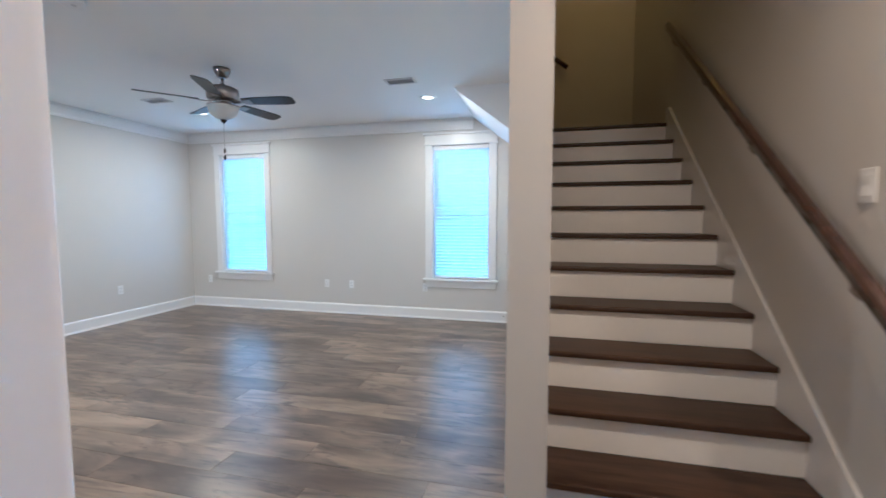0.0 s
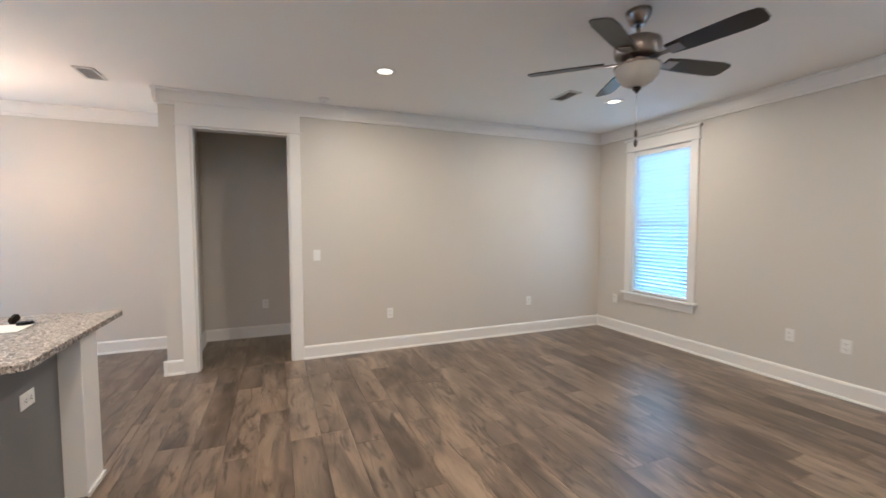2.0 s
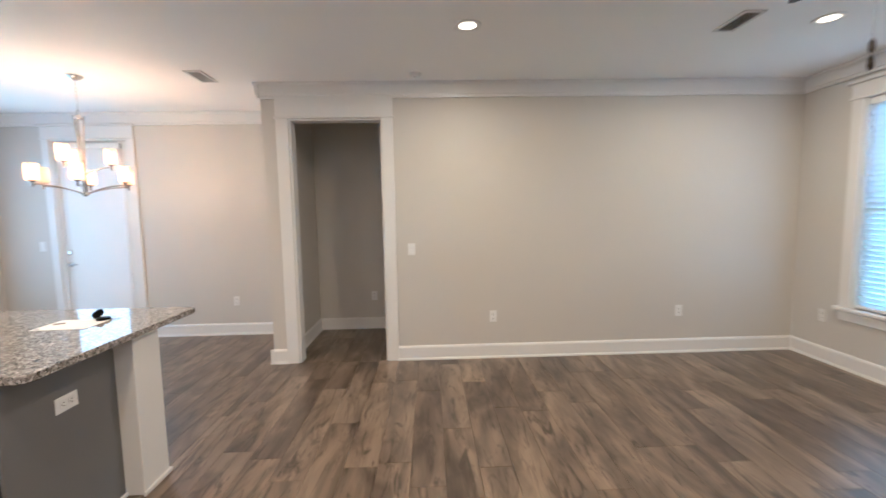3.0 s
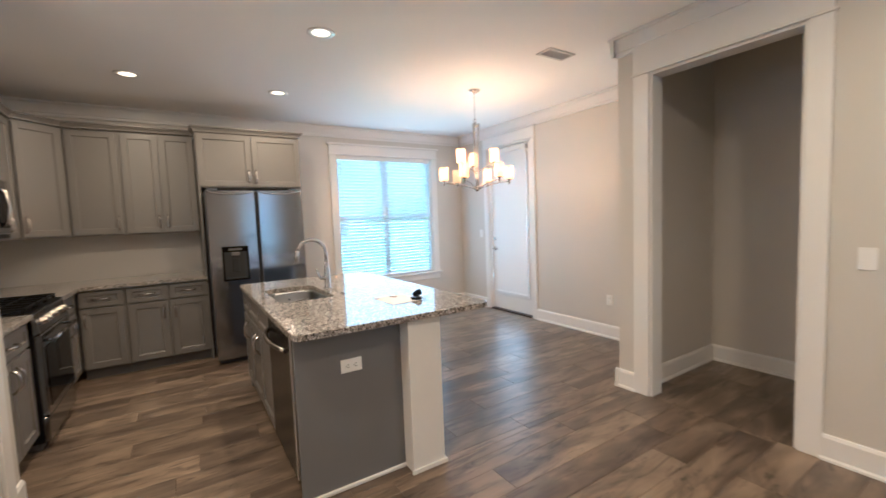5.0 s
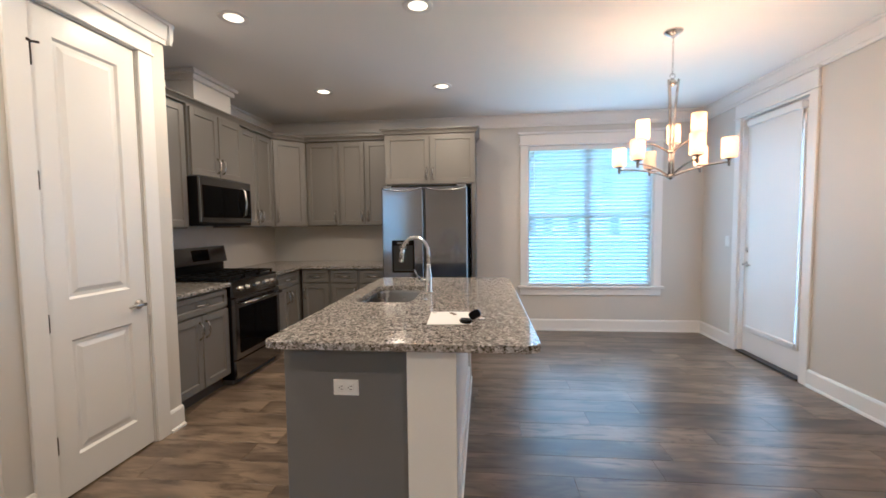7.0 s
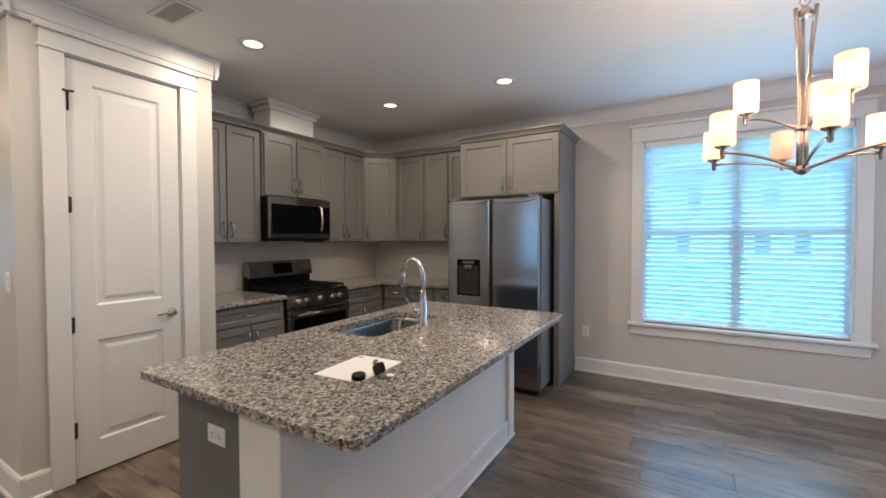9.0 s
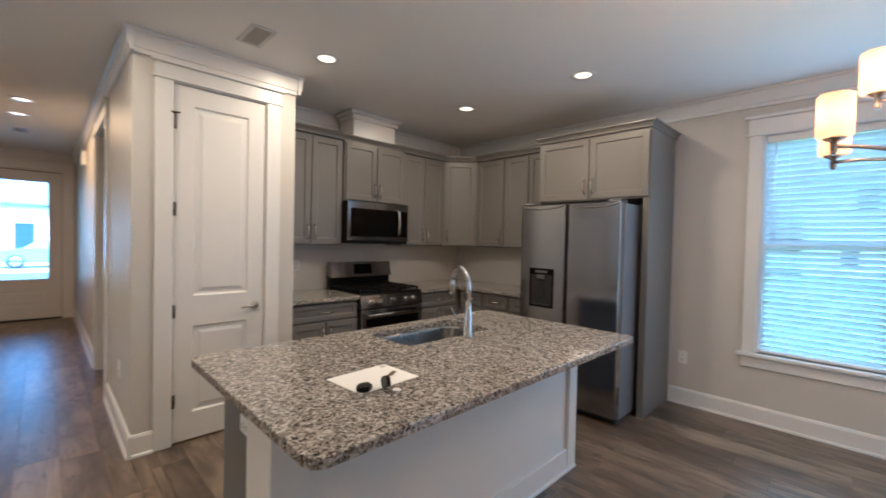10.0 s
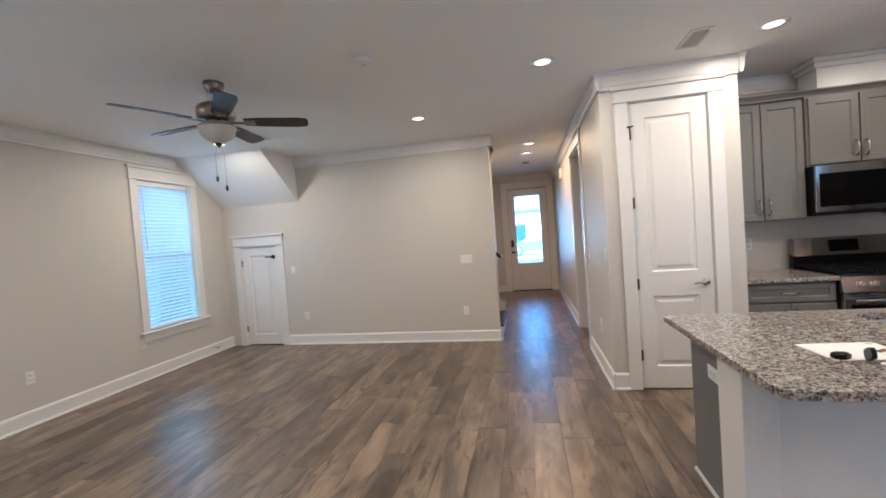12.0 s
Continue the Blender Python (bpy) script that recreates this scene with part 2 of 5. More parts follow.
VENTIN = surface("vent_gap_shade", (0.04, 0.04, 0.04), 0.8, vary=0.1)
BLADE = surface("dark_walnut_blade", (0.016, 0.012, 0.011), 0.34, vary=0.2, grain=40, blotch=5, bump=0.03, spec=0.35)
PEWTER = surface("pewter_fan_metal", (0.30, 0.27, 0.25), 0.3, metal=1.0, vary=0.06, grain=90)
BOWL = translucent_mat("alabaster_glass", (0.72, 0.70, 0.66), 0.3)
SLAT = translucent_mat("blind_slat", (0.86, 0.86, 0.84), 0.66)
CLOTH = translucent_mat("shade_cloth", (0.80, 0.79, 0.77), 0.06)
SHADE = translucent_mat("frosted_shade_glass", (0.80, 0.78, 0.73), 0.65, (0.52, 0.38, 0.24))
CANGLOW = glow_mat("lit_can_diffuser", CAN_COLOR, 0.10)
PAPER = surface("paper", (0.82, 0.81, 0.79), 0.6, vary=0.01)
SLIP = surface("brown_card", (0.13, 0.07, 0.035), 0.5, vary=0.1)
GLASS = glass_mat("window_glass")
GRASS = surface("grass_blades", (0.07, 0.12, 0.035), 0.8, vary=0.35, grain=9, blotch=0.5, bump=0.3)
SIDING = surface("lap_siding_paint", (0.60, 0.62, 0.62), 0.5, vary=0.03, grain=40, blotch=0.8)
ROOFM = surface("shingle_roof", (0.10, 0.10, 0.105), 0.8, vary=0.2, grain=20)
ASPHALT = surface("asphalt", (0.05, 0.05, 0.052), 0.85, vary=0.15, grain=70)
CONCRETE = surface("concrete", (0.36, 0.35, 0.33), 0.8, vary=0.08, grain=40)
FARGLASS = surface("dark_house_glass", (0.03, 0.04, 0.05), 0.08, vary=0.1, bump=0.0)
CARPAINT = surface("blue_grey_car_paint", (0.16, 0.24, 0.27), 0.25, vary=0.02, bump=0.0, coat=0.8)
RUBBER = surface("tyre_rubber", (0.02, 0.02, 0.02), 0.8, vary=0.1)
STUD = surface("outer_wall_paint", (0.55, 0.55, 0.54), 0.6, vary=0.03)

# ---- builders ----


def box(bm, x0, y0, z0, x1, y1, z1, bevel=0.0, seg=1):
    v = [bm.verts.new(c) for c in ((x0, y0, z0), (x1, y0, z0), (x1, y1, z0), (x0, y1, z0), (x0, y0, z1), (x1, y0, z1), (x1, y1, z1), (x0, y1, z1))]
    fs = [bm.faces.new([v[i] for i in f]) for f in ((3, 2, 1, 0), (4, 5, 6, 7), (0, 1, 5, 4), (1, 2, 6, 5), (2, 3, 7, 6), (3, 0, 4, 7))]
    if bevel:
        es = list({e for f in fs for e in f.edges})
        bmesh.ops.bevel(bm, geom=es, offset=bevel, segments=seg, affect="EDGES", profile=0.5)
    return bm


def boxes(*rows, bevel=0.0, seg=1):
    bm = bmesh.new()
    for r in rows:
        box(bm, *r, bevel=bevel, seg=seg)
    return bm


def prism(bm, outline, axis, a, b):
    """A closed outline of (u, v), drawn out from a to b along the axis x, y or z."""
    put = {"x": lambda u, v, w: (w, u, v), "y": lambda u, v, w: (u, w, v), "z": lambda u, v, w: (u, v, w)}[axis]
    lo, hi = ([bm.verts.new(put(u, v, w)) for u, v in outline] for w in (a, b))
    n = len(outline)
    bm.faces.new(lo[::-1])
    bm.faces.new(hi)
    for i in range(n):
        bm.faces.new((lo[i], lo[(i + 1) % n], hi[(i + 1) % n], hi[i]))
    return bm


def lathe(bm, profile, n=28, centre=(0, 0), cap=True):
    """Turns (radius, z) about an upright line."""
    rings = []
    for r, z in profile:
        rings.append([bm.verts.new((centre[0] + r * math.cos(2 * math.pi * i / n), centre[1] + r * math.sin(2 * math.pi * i / n), z)) for i in range(n)])
    for a, b in zip(rings, rings[1:]):
        for i in range(n):
            f = bm.faces.new((a[i], a[(i + 1) % n], b[(i + 1) % n], b[i]))
            f.smooth = True
    if cap:
        bm.faces.new(rings[0][::-1])
        bm.faces.new(rings[-1])
    return bm


def tube(bm, path, r, n=10):
    """A round bar along the points."""
    pts = [Vector(p) for p in path]
    rings, side = [], None
    for i, p in enumerate(pts):
        d = (pts[min(i + 1, len(pts) - 1)] - pts[max(i - 1, 0)]).normalized()
        if side is None:
            side = d.cross(Vector((0, 0, 1)) if abs(d.z) < 0.9 else Vector((1, 0, 0))).normalized()
        side = (side - d * side.dot(d)).normalized()
        up = d.cross(side)
        rr = r[i] if isinstance(r, (list, tuple)) else r
        rings.append([bm.verts.new(p + (side * math.cos(2 * math.pi * k / n) + up * math.sin(2 * math.pi * k / n)) * rr) for k in range(n)])
    for a, b in zip(rings, rings[1:]):
        for k in range(n):
            bm.faces.new((a[k], a[(k + 1) % n], b[(k + 1) % n], b[k])).smooth = True
    bm.faces.new(rings[0][::-1])
    bm.faces.new(rings[-1])
    return bm


def mesh_of(name, bm, material):
    bmesh.ops.recalc_face_normals(bm, faces=bm.faces)
    me = bpy.data.meshes.new(name)
    bm.to_mesh(me)
    bm.free()
    me.materials.append(material)
    return me


def part(name, bm, material, parent, label=""):
    """One mesh object under a thing or a part, in the parent's own coordinates."""
    ob = new(name, mesh_of(name, bm, material))
    ob.parent = parent
    return tagged(ob, label)


def thing(name, m, label, category, group="", kind=""):
    ob = new(name)
    ob.empty_display_size = 0.1
    ob.matrix_basis = m
    return tagged(ob, label, category, group, kind)


def solid(name, bm, material, label, category, group="", kind=""):
    return tagged(new(name, mesh_of(name, bm, material)), label, category, group, kind)


def structure(name, bm, material, label, category):
    return solid(name, bm, material, label, category, kind="structure")


# ---- the plan ----
H = 2.743                      # ceiling
WX, NY = -5.20, 6.236          # living room: west and north walls
SX0, SX1 = 0.225, 0.365        # wall beside the stairs
STEND = 2.13                   # its free end at the hall
RX = 1.375                     # far wall of the stairs
HY0, HY1 = 1.02, 2.20          # hall: south wall, end of the stairs' far wall
FY1 = 2.62                     # north wall of the entry
FX = 4.62                      # front wall
DX, KY, KX = -6.27, -2.765, -0.75   # dining west, kitchen south, kitchen east walls
PX, PY0 = -1.47, -0.045        # pantry front and its south face
STUB = 0.895                   # dining north wall
AX, AY0, AY1 = -6.40, 1.045, 2.35   # alcove
T = 0.13


# ---- walls, ceiling, floor ----
def wall_along_x(name, x0, x1, y0, y1, holes=(), z1=H, label="greige painted plasterboard wall"):
    """A wall that runs along x; holes are (x from, x to, z from, z to)."""
    bm = bmesh.new()
    at = x0
    for a, b, lo, hi in sorted(holes):
        if a > at:
            box(bm, at, y0, 0, a, y1, z1)
        if lo > 0:
            box(bm, a, y0, 0, b, y1, lo)
        if hi < z1:
            box(bm, a, y0, hi, b, y1, z1)
        at = b
    if at < x1:
        box(bm, at, y0, 0, x1, y1, z1)
    return structure(name, bm, WALL, label, "wall")


def wall_along_y(name, y0, y1, x0, x1, holes=(), z1=H, label="greige painted plasterboard wall"):
    bm = bmesh.new()
    at = y0
    for a, b, lo, hi in sorted(holes):
        if a > at:
            box(bm, x0, at, 0, x1, a, z1)
        if lo > 0:
            box(bm, x0, a, 0, x1, b, lo)
        if hi < z1:
            box(bm, x0, a, hi, x1, b, z1)
        at = b
    if at < y1:
        box(bm, x0, at, 0, x1, y1, z1)
    return structure(name, bm, WALL, label, "wall")


W1 = (-4.615, -3.81)         # living windows
W2 = (-1.155, -0.36)
WZ = (0.57, 2.41)
KW = (-5.69, -4.150)          # kitchen window
KZ = (0.58, 2.37)
UP = 5.4                       # top of the stairwell
wall_along_x("wall_north", WX - T, RX + T, NY, NY + 0.16, [(*W1, *WZ), (*W2, *WZ)], label="greige wall with two tall windows")
wall_along_y("wall_west_living", 2.04, NY, WX - T, WX, label="greige living room wall beside the alcove")
wall_along_y("wall_alcove_front", STUB, 2.04, WX - T, WX, [(1.15, 2.04, 0, 2.41)], label="cased opening of the shallow alcove")
wall_along_y("wall_alcove_back", STUB, AY1 + T, AX - T, AX, label="greige back wall of the alcove")
wall_along_x("wall_alcove_north", AX, WX - T, AY1, AY1 + T, label="greige side wall of the alcove")
wall_along_x("wall_dining_north", AX, WX - T, STUB, AY0, label="greige wall between dining area and alcove")
wall_along_y("wall_dining_west", KY, STUB, DX - 0.16, DX, [(-2.04, -1.14, 0, 2.44)], label="greige dining wall with the patio door")
wall_along_x("wall_kitchen_south", DX - 0.16, KX + T, KY - 0.16, KY, [(*KW, *KZ)], label="greige kitchen wall with a wide window")
wall_along_y("wall_kitchen_east", KY, PY0, KX, KX + T, label="greige wall behind the range")
wall_along_x("wall_pantry_south", PX + 0.11, KX + T, PY0, PY0 + 0.11, label="greige side wall of the pantry")
wall_along_y("wall_pantry_front", PY0, HY0, PX, PX + 0.11, [(0.185, 0.80, 0, 2.475)], label="greige pantry front wall round its door")
OPEN = (-0.10, 0.86)
wall_along_x("wall_hall_south", PX + 0.11, FX, HY0 - 0.12, HY0, [(*OPEN, 0, 2.44)], label="greige hall wall with a cased opening")
wall_along_y("wall_stair", STEND, NY, SX0, SX1, [(5.36, 5.98, 0, 1.51)], label="greige wall beside the stairs with a low door")
wall_along_x("wall_hall_north", RX + T, FX, FY1, FY1 + T, label="greige hall wall")
wall_along_y("wall_front", HY0 - 0.12, FY1 + T, FX, FX + 0.16, [(1.17, 2.12, 0, 2.44)], label="greige wall round the front door")
structure("wall_stairwell_east", boxes((RX, HY1, 0, RX + T, NY, UP), (RX, STEND - T, H + 0.02, RX + T, HY1, UP)), WALL, "greige wall that carries the handrail", "wall")
structure("wall_stairwell_north", boxes((-2.6, NY, H, RX + T, NY + 0.16, UP)), WALL, "greige wall above the stair landing", "wall")
structure("wall_stairwell_west", boxes((SX0, STEND, H, SX1, 4.95, UP)), WALL, "greige wall of the upper stairwell", "wall")
structure("wall_upper_flight", boxes((-2.6, 4.79, H + 0.05, SX0, 4.95, UP)), WALL, "greige wall beside the upper flight", "wall")
structure("wall_stairwell_south", boxes((SX1, STEND - T, H + 0.02, RX, STEND, UP)), WALL, "greige wall above the foot of the stairs", "wall")
structure("wall_upper_end", boxes((-2.73, 4.79, H + 0.05, -2.6, NY + 0.16, UP)), WALL, "greige end wall of the upper flight", "wall")
structure("ceiling_stairwell", boxes((-2.75, STEND - T, UP, RX + T, NY + 0.16, UP + 0.1)), CEIL, "pale painted ceiling above the stairs", "ceiling")
# the small room behind the cased opening
bm = boxes((-0.62, -1.5, 0, -0.5, 0.90, H), (1.6, -1.5, 0, 1.72, 0.90, H), (-0.62, -1.62, 0, 1.72, -1.5, H))
structure("wall_side_room", bm, WALL, "greige walls of the side room", "wall")
structure("ceiling_side_room", boxes((-0.62, -1.62, H, 1.72, 0.90, H + 0.1)), CEIL, "pale painted ceiling of the side room", "ceiling")
# ceiling, open above the stairs and the upper flight
bm = boxes((AX - T, 4.95, H, -0.58, NY + 0.16, H + 0.1), (AX - T, STEND, H, SX1, 4.95, H + 0.1), (AX - T, HY0 - 0.12, H, FX + 0.16, STEND, H + 0.1),
           (AX - T, KY - 0.16, H, KX + T, HY0 - 0.12, H + 0.1), (RX, STEND, H, FX + 0.16, FY1 + T, H + 0.1))
structure("ceiling", bm, CEIL, "pale matt painted ceiling", "ceiling")
# sloping soffit under the upper flight
bm = prism(bmesh.new(), [(-0.58, H + 0.1), (-0.58, H), (SX0, 2.115), (SX0, H + 0.1)], "y", 4.95, NY)
structure("stair_soffit", bm, CEIL, "sloping painted soffit under the upper stairs", "soffit")

# the floor: a base with boards on it (boards at the end of the file)
bm = boxes((AX - T, HY0 - 0.12, -0.12, FX + 0.16, NY + 0.16, -0.008), (AX - T, KY - 0.16, -0.12, KX + T, HY0 - 0.12, -0.008), (KX + T, -1.62, -0.12, 1.72, HY0 - 0.12, -0.008))
floor = structure("floor", bm, SUBFLOOR, "grey-brown wood-look plank floor with dark joints", "floor")


# ---- trim ----
BH = 0.145
CROWN = 0.05


def run(kind, a, b, side, m=None):
    """Baseboard or crown from a to b, (x, y) along a wall's face; side: the (x, y) way into the room."""
    (ax, ay), (bx, by) = a, b
    d = Vector((bx - ax, by - ay, 0))
    length = d.length
    d.normalize()
    s = Vector((*side, 0))
    if kind == "baseboard":
        prof = [(0, 0.001), (0.030, 0.001), (0.028, 0.014), (0.018, 0.022), (0.018, BH - 0.018), (0.012, BH - 0.004), (0.009, BH), (0, BH)]
    else:
        prof = [(0, H - 0.001), (CROWN, H - 0.001), (CROWN, H - 0.022), (CROWN - 0.010, H - 0.026), (CROWN - 0.013, H - 0.040), (0.030, H - 0.118), (0.022, H - 0.122), (0.020, H - 0.148), (0.0, H - 0.148)]
    bm = bmesh.new()
    A, B = Vector((ax, ay, 0)), Vector((bx, by, 0))
    lo, hi = ([bm.verts.new(P + s * u + Vector((0, 0, v))) for u, v in prof] for P in (A, B))
    n = len(prof)
    bm.faces.new(lo)
    bm.faces.new(hi[::-1])
    for i in range(n):
        bm.faces.new((lo[i], lo[(i + 1) % n], hi[(i + 1) % n], hi[i]))
    name = "baseboard" if kind == "baseboard" else "crown_trim"
    return structure(name, bm, TRIM, "white painted " + ("baseboard along the wall" if kind == "baseboard" else "crown moulding under the ceiling"), "baseboard" if kind == "baseboard" else "moulding")


for a, b, s in (((WX, 2.14), (WX, NY), (1, 0)), ((WX, NY), (SX0, NY), (0, -1)), ((SX0, 5.25), (SX0, STEND), (-1, 0)), ((SX0 - 0.03, STEND), (SX1, STEND), (0, -1)),
                ((WX + 0.03, STUB), (DX, STUB), (0, -1)), ((WX, STUB - 0.03), (WX, 1.045), (1, 0)), ((DX, STUB), (DX, -1.05), (1, 0)), ((DX, -2.13), (DX, KY), (1, 0)), ((DX, KY), (-3.51, KY), (0, 1)),
                ((AX, AY0), (AX, AY1), (1, 0)), ((AX, AY0), (WX - T, AY0), (0, 1)), ((AX, AY1), (WX - T, AY1), (0, -1)),
                ((PX - 0.03, HY0), (-0.19, HY0), (0, 1)), ((PX, HY0), (PX, 0.905), (-1, 0)), ((PX, 0.08), (PX, PY0), (-1, 0)), ((0.95, HY0), (FX, HY0), (0, 1)),
                ((RX + T, FY1), (FX, FY1), (0, -1)), ((RX + T, HY1), (RX + T, FY1), (1, 0)), ((FX, 2.25), (FX, FY1), (-1, 0)), ((FX, HY0), (FX, 1.05), (-1, 0))):
    run("baseboard", a, b, s)
for a, b, s in (((WX, STUB), (WX, NY), (1, 0)), ((WX, NY), (-0.58, NY), (0, -1)), ((SX0, 4.95), (SX0, STEND - CROWN), (-1, 0)), ((SX0, STEND), (SX1, STEND), (0, -1)),
                ((WX + CROWN, STUB), (DX, STUB), (0, -1)), ((DX, STUB), (DX, KY), (1, 0)), ((DX, KY), (KX, KY), (0, 1)), ((KX, KY), (KX, PY0), (-1, 0)), ((KX, PY0), (PX - CROWN, PY0), (0, -1)),
                ((PX, PY0), (PX, HY0), (-1, 0)), ((PX - CROWN, HY0), (FX, HY0), (0, 1)), ((RX + T, FY1), (FX, FY1), (0, -1)), ((FX, HY0), (FX, FY1), (-1, 0)), ((RX, HY1), (RX + T, HY1), (0, -1)), ((RX + T, HY1), (RX + T, FY1), (1, 0))):
    run("crown", a, b, s)


# ---- windows ----
def window(name, m, w, z0, z1, mullion, label):
    """A double-hung window with casing, sill and apron; x across, y into the wall, from the wall's face."""
    th = thing(name, m, label, "window", kind="structure")
    h = w / 2
    for sx in (-1, 1):
        part("side_casing", boxes((sx * h - (0.095 if sx < 0 else 0), -0.02, z0, sx * h + (0 if sx < 0 else 0.095), 0, z1), bevel=0.003), TRIM, th)
        part("jamb", boxes((sx * h - (0 if sx < 0 else 0.014), 0, z0, sx * h + (0.014 if sx < 0 else 0), 0.155, z1)), TRIM, th)
    part("head_casing", boxes((-h - 0.10, -0.022, z1, h + 0.10, 0, z1 + 0.125), bevel=0.003), TRIM, th)
    part("head_bead", boxes((-h - 0.115, -0.030, z1 - 0.010, h + 0.115, 0, z1 + 0.008), bevel=0.003), TRIM, th)
    part("head_cap", boxes((-h - 0.125, -0.042, z1 + 0.125, h + 0.125, 0, z1 + 0.155), bevel=0.005), TRIM, th)
    part("head_jamb", boxes((-h + 0.014, 0, z1 - 0.014, h - 0.014, 0.155, z1)), TRIM, th)
    part("window_sill", boxes((-h - 0.125, -0.055, z0 - 0.03, h + 0.125, 0.155, z0), bevel=0.005), TRIM, th)
    part("apron", boxes((-h - 0.095, -0.020, z0 - 0.12, h + 0.095, 0, z0 - 0.03), bevel=0.003), TRIM, th)
    mid = (z0 + z1) / 2
    cols = [(-h + 0.014, h - 0.014)] if not mullion else [(-h + 0.014, -0.012), (0.012, h - 0.014)]
    if mullion:
        part("mullion", boxes((-0.012, 0.08, z0, 0.012, 0.15, z1 - 0.014)), TRIM, th)
    for a, b in cols:
        for lo, hi, y in ((z0, mid + 0.014, 0.093), (mid - 0.014, z1 - 0.014, 0.124)):
            f = 0.026
            part("sash", boxes((a, y, lo, a + f, y + 0.03, hi), (b - f, y, lo, b, y + 0.03, hi), (a + f, y, lo, b - f, y + 0.03, lo + f), (a + f, y, hi - f, b - f, y + 0.03, hi)), TRIM, th)
            p = part("pane", boxes((a + f, y + 0.012, lo + f, b - f, y + 0.016, hi - f)), GLASS, th, "clear window glass")
            p.visible_shadow = False
    return th


def blind(m, w, z0, z1, tilt, label):
    """A blind with flat white slats, hung inside the window's opening."""
    th = thing("window_blind", m, label, "window blind", "blinds in the windows")
    h = w / 2 - 0.02
    part("headrail", boxes((-h, 0.012, z1 - 0.075, h, 0.062, z1 - 0.016), bevel=0.004), PLASTIC, th)
    n = int((z1 - z0 - 0.13) / 0.044)
    pitch = (z1 - z0 - 0.108) / n
    slat = bmesh.new()
    c, s = math.cos(radians(tilt)), math.sin(radians(tilt))
    cross = [(-0.024, 0.0), (-0.012, 0.0022), (0.0, 0.003), (0.012, 0.0022), (0.024, 0.0)]
    prof = [(u * c - (v) * s, u * s + (v) * c) for u, v in cross] + [(u * c - (v - 0.003) * s, u * s + (v - 0.003) * c) for u, v in cross[::-1]]
    prism(slat, prof, "x", -h, h)
    me = mesh_of("slat", slat, SLAT)
    for i in range(n):
        o = new("slat", me)
        o.parent = th
        o.location = (0, 0.04, z1 - 0.10 - pitch * i)
    zb = z1 - 0.10 - pitch * n
    part("bottom_rail", boxes((-h, 0.018, zb - 0.004, h, 0.064, zb + 0.020), bevel=0.004), PLASTIC, th)
    for k in ((-0.7, 0.7) if w < 1.2 else (-0.8, 0.0, 0.8)):
        part("ladder_cord", tube(bmesh.new(), [(k * h, 0.012, zb), (k * h, 0.012, z1 - 0.07)], 0.0012, 5), PLASTIC, th)
    part("tilt_wand", tube(bmesh.new(), [(-h + 0.06, 0.004, z1 - 0.08), (-h + 0.06, 0.004, z1 - 0.85)], 0.004, 6), PLASTIC, th)
    return th


for n, (a, b) in (("window_1", W1), ("window_2", W2)):
    window(n, pose((a + b) / 2, NY, 0), b - a, *WZ, False, "white double-hung window with flat casing and sill")
    blind(pose((a + b) / 2, NY, 0), b - a, *WZ, -60, "white slatted blind lowered in the living room window")
window("window_3", pose(sum(KW) / 2, KY, 0, 0, 0, 180), KW[1] - KW[0], *KZ, True, "wide white twin window with flat casing and sill")
blind(pose(sum(KW) / 2, KY, 0, 0, 0, 180), KW[1] - KW[0], *KZ, -51, "wide white slatted blind lowered in the kitchen window")


def daylight(x, y, z, rz, w, h, power):
    """Sky light in a window's opening, just inside its blind."""
    lamp = bpy.data.lights.new("daylight", "AREA")
    lamp.shape, lamp.size, lamp.size_y, lamp.energy, lamp.color = "RECTANGLE", w, h, power, SKY_COLOR
    new("daylight", lamp).matrix_world = pose(x, y, z, 0, 0, rz) @ pose(0, -0.004, 0, -90, 0, 0)


for a, b in (W1, W2):
    daylight((a + b) / 2, NY, sum(WZ) / 2, 0, b - a - 0.06, WZ[1] - WZ[0] - 0.1, SKY_NORTH)
daylight(sum(KW) / 2, KY, sum(KZ) / 2, 180, KW[1] - KW[0] - 0.06, KZ[1] - KZ[0] - 0.1, SKY_SOUTH)
daylight(DX, -1.59, 1.3, 90, 0.62, 2.0, SKY_PATIO)


# ---- doors ----
def casing(th, w, z, left=0.1, right=0.1, head=0.13, cap=0.03):
    """Flat casing with a head board and cap round an opening w wide and z high, on the wall's face."""
    part("side_casing", boxes((-w / 2 - left, -0.02, 0, -w / 2, 0, z), bevel=0.003), TRIM, th)
    part("side_casing", boxes((w / 2, -0.02, 0, w / 2 + right, 0, z), bevel=0.003), TRIM, th)
    part("head_bead", boxes((-w / 2 - left - 0.012, -0.030, z - 0.001, w / 2 + right + 0.012, 0, z + 0.015), bevel=0.003), TRIM, th)
    part("head_casing", boxes((-w / 2 - left, -0.023, z + 0.015, w / 2 + right, 0, z + head), bevel=0.003), TRIM, th)
    if cap:
        part("head_cap", boxes((-w / 2 - left - 0.025, -0.045, z + head, w / 2 + right + 0.025, 0, z + head + cap), bevel=0.005), TRIM, th)


def jambs(th, w, z, depth, t=0.018):
    part("jamb", boxes((-w / 2, 0, 0, -w / 2 + t, depth, z - t)), TRIM, th)
    part("jamb", boxes((w / 2 - t, 0, 0, w / 2, depth, z - t)), TRIM, th)
    part("head_jamb", boxes((-w / 2, 0, z - t, w / 2, depth, z)), TRIM, th)


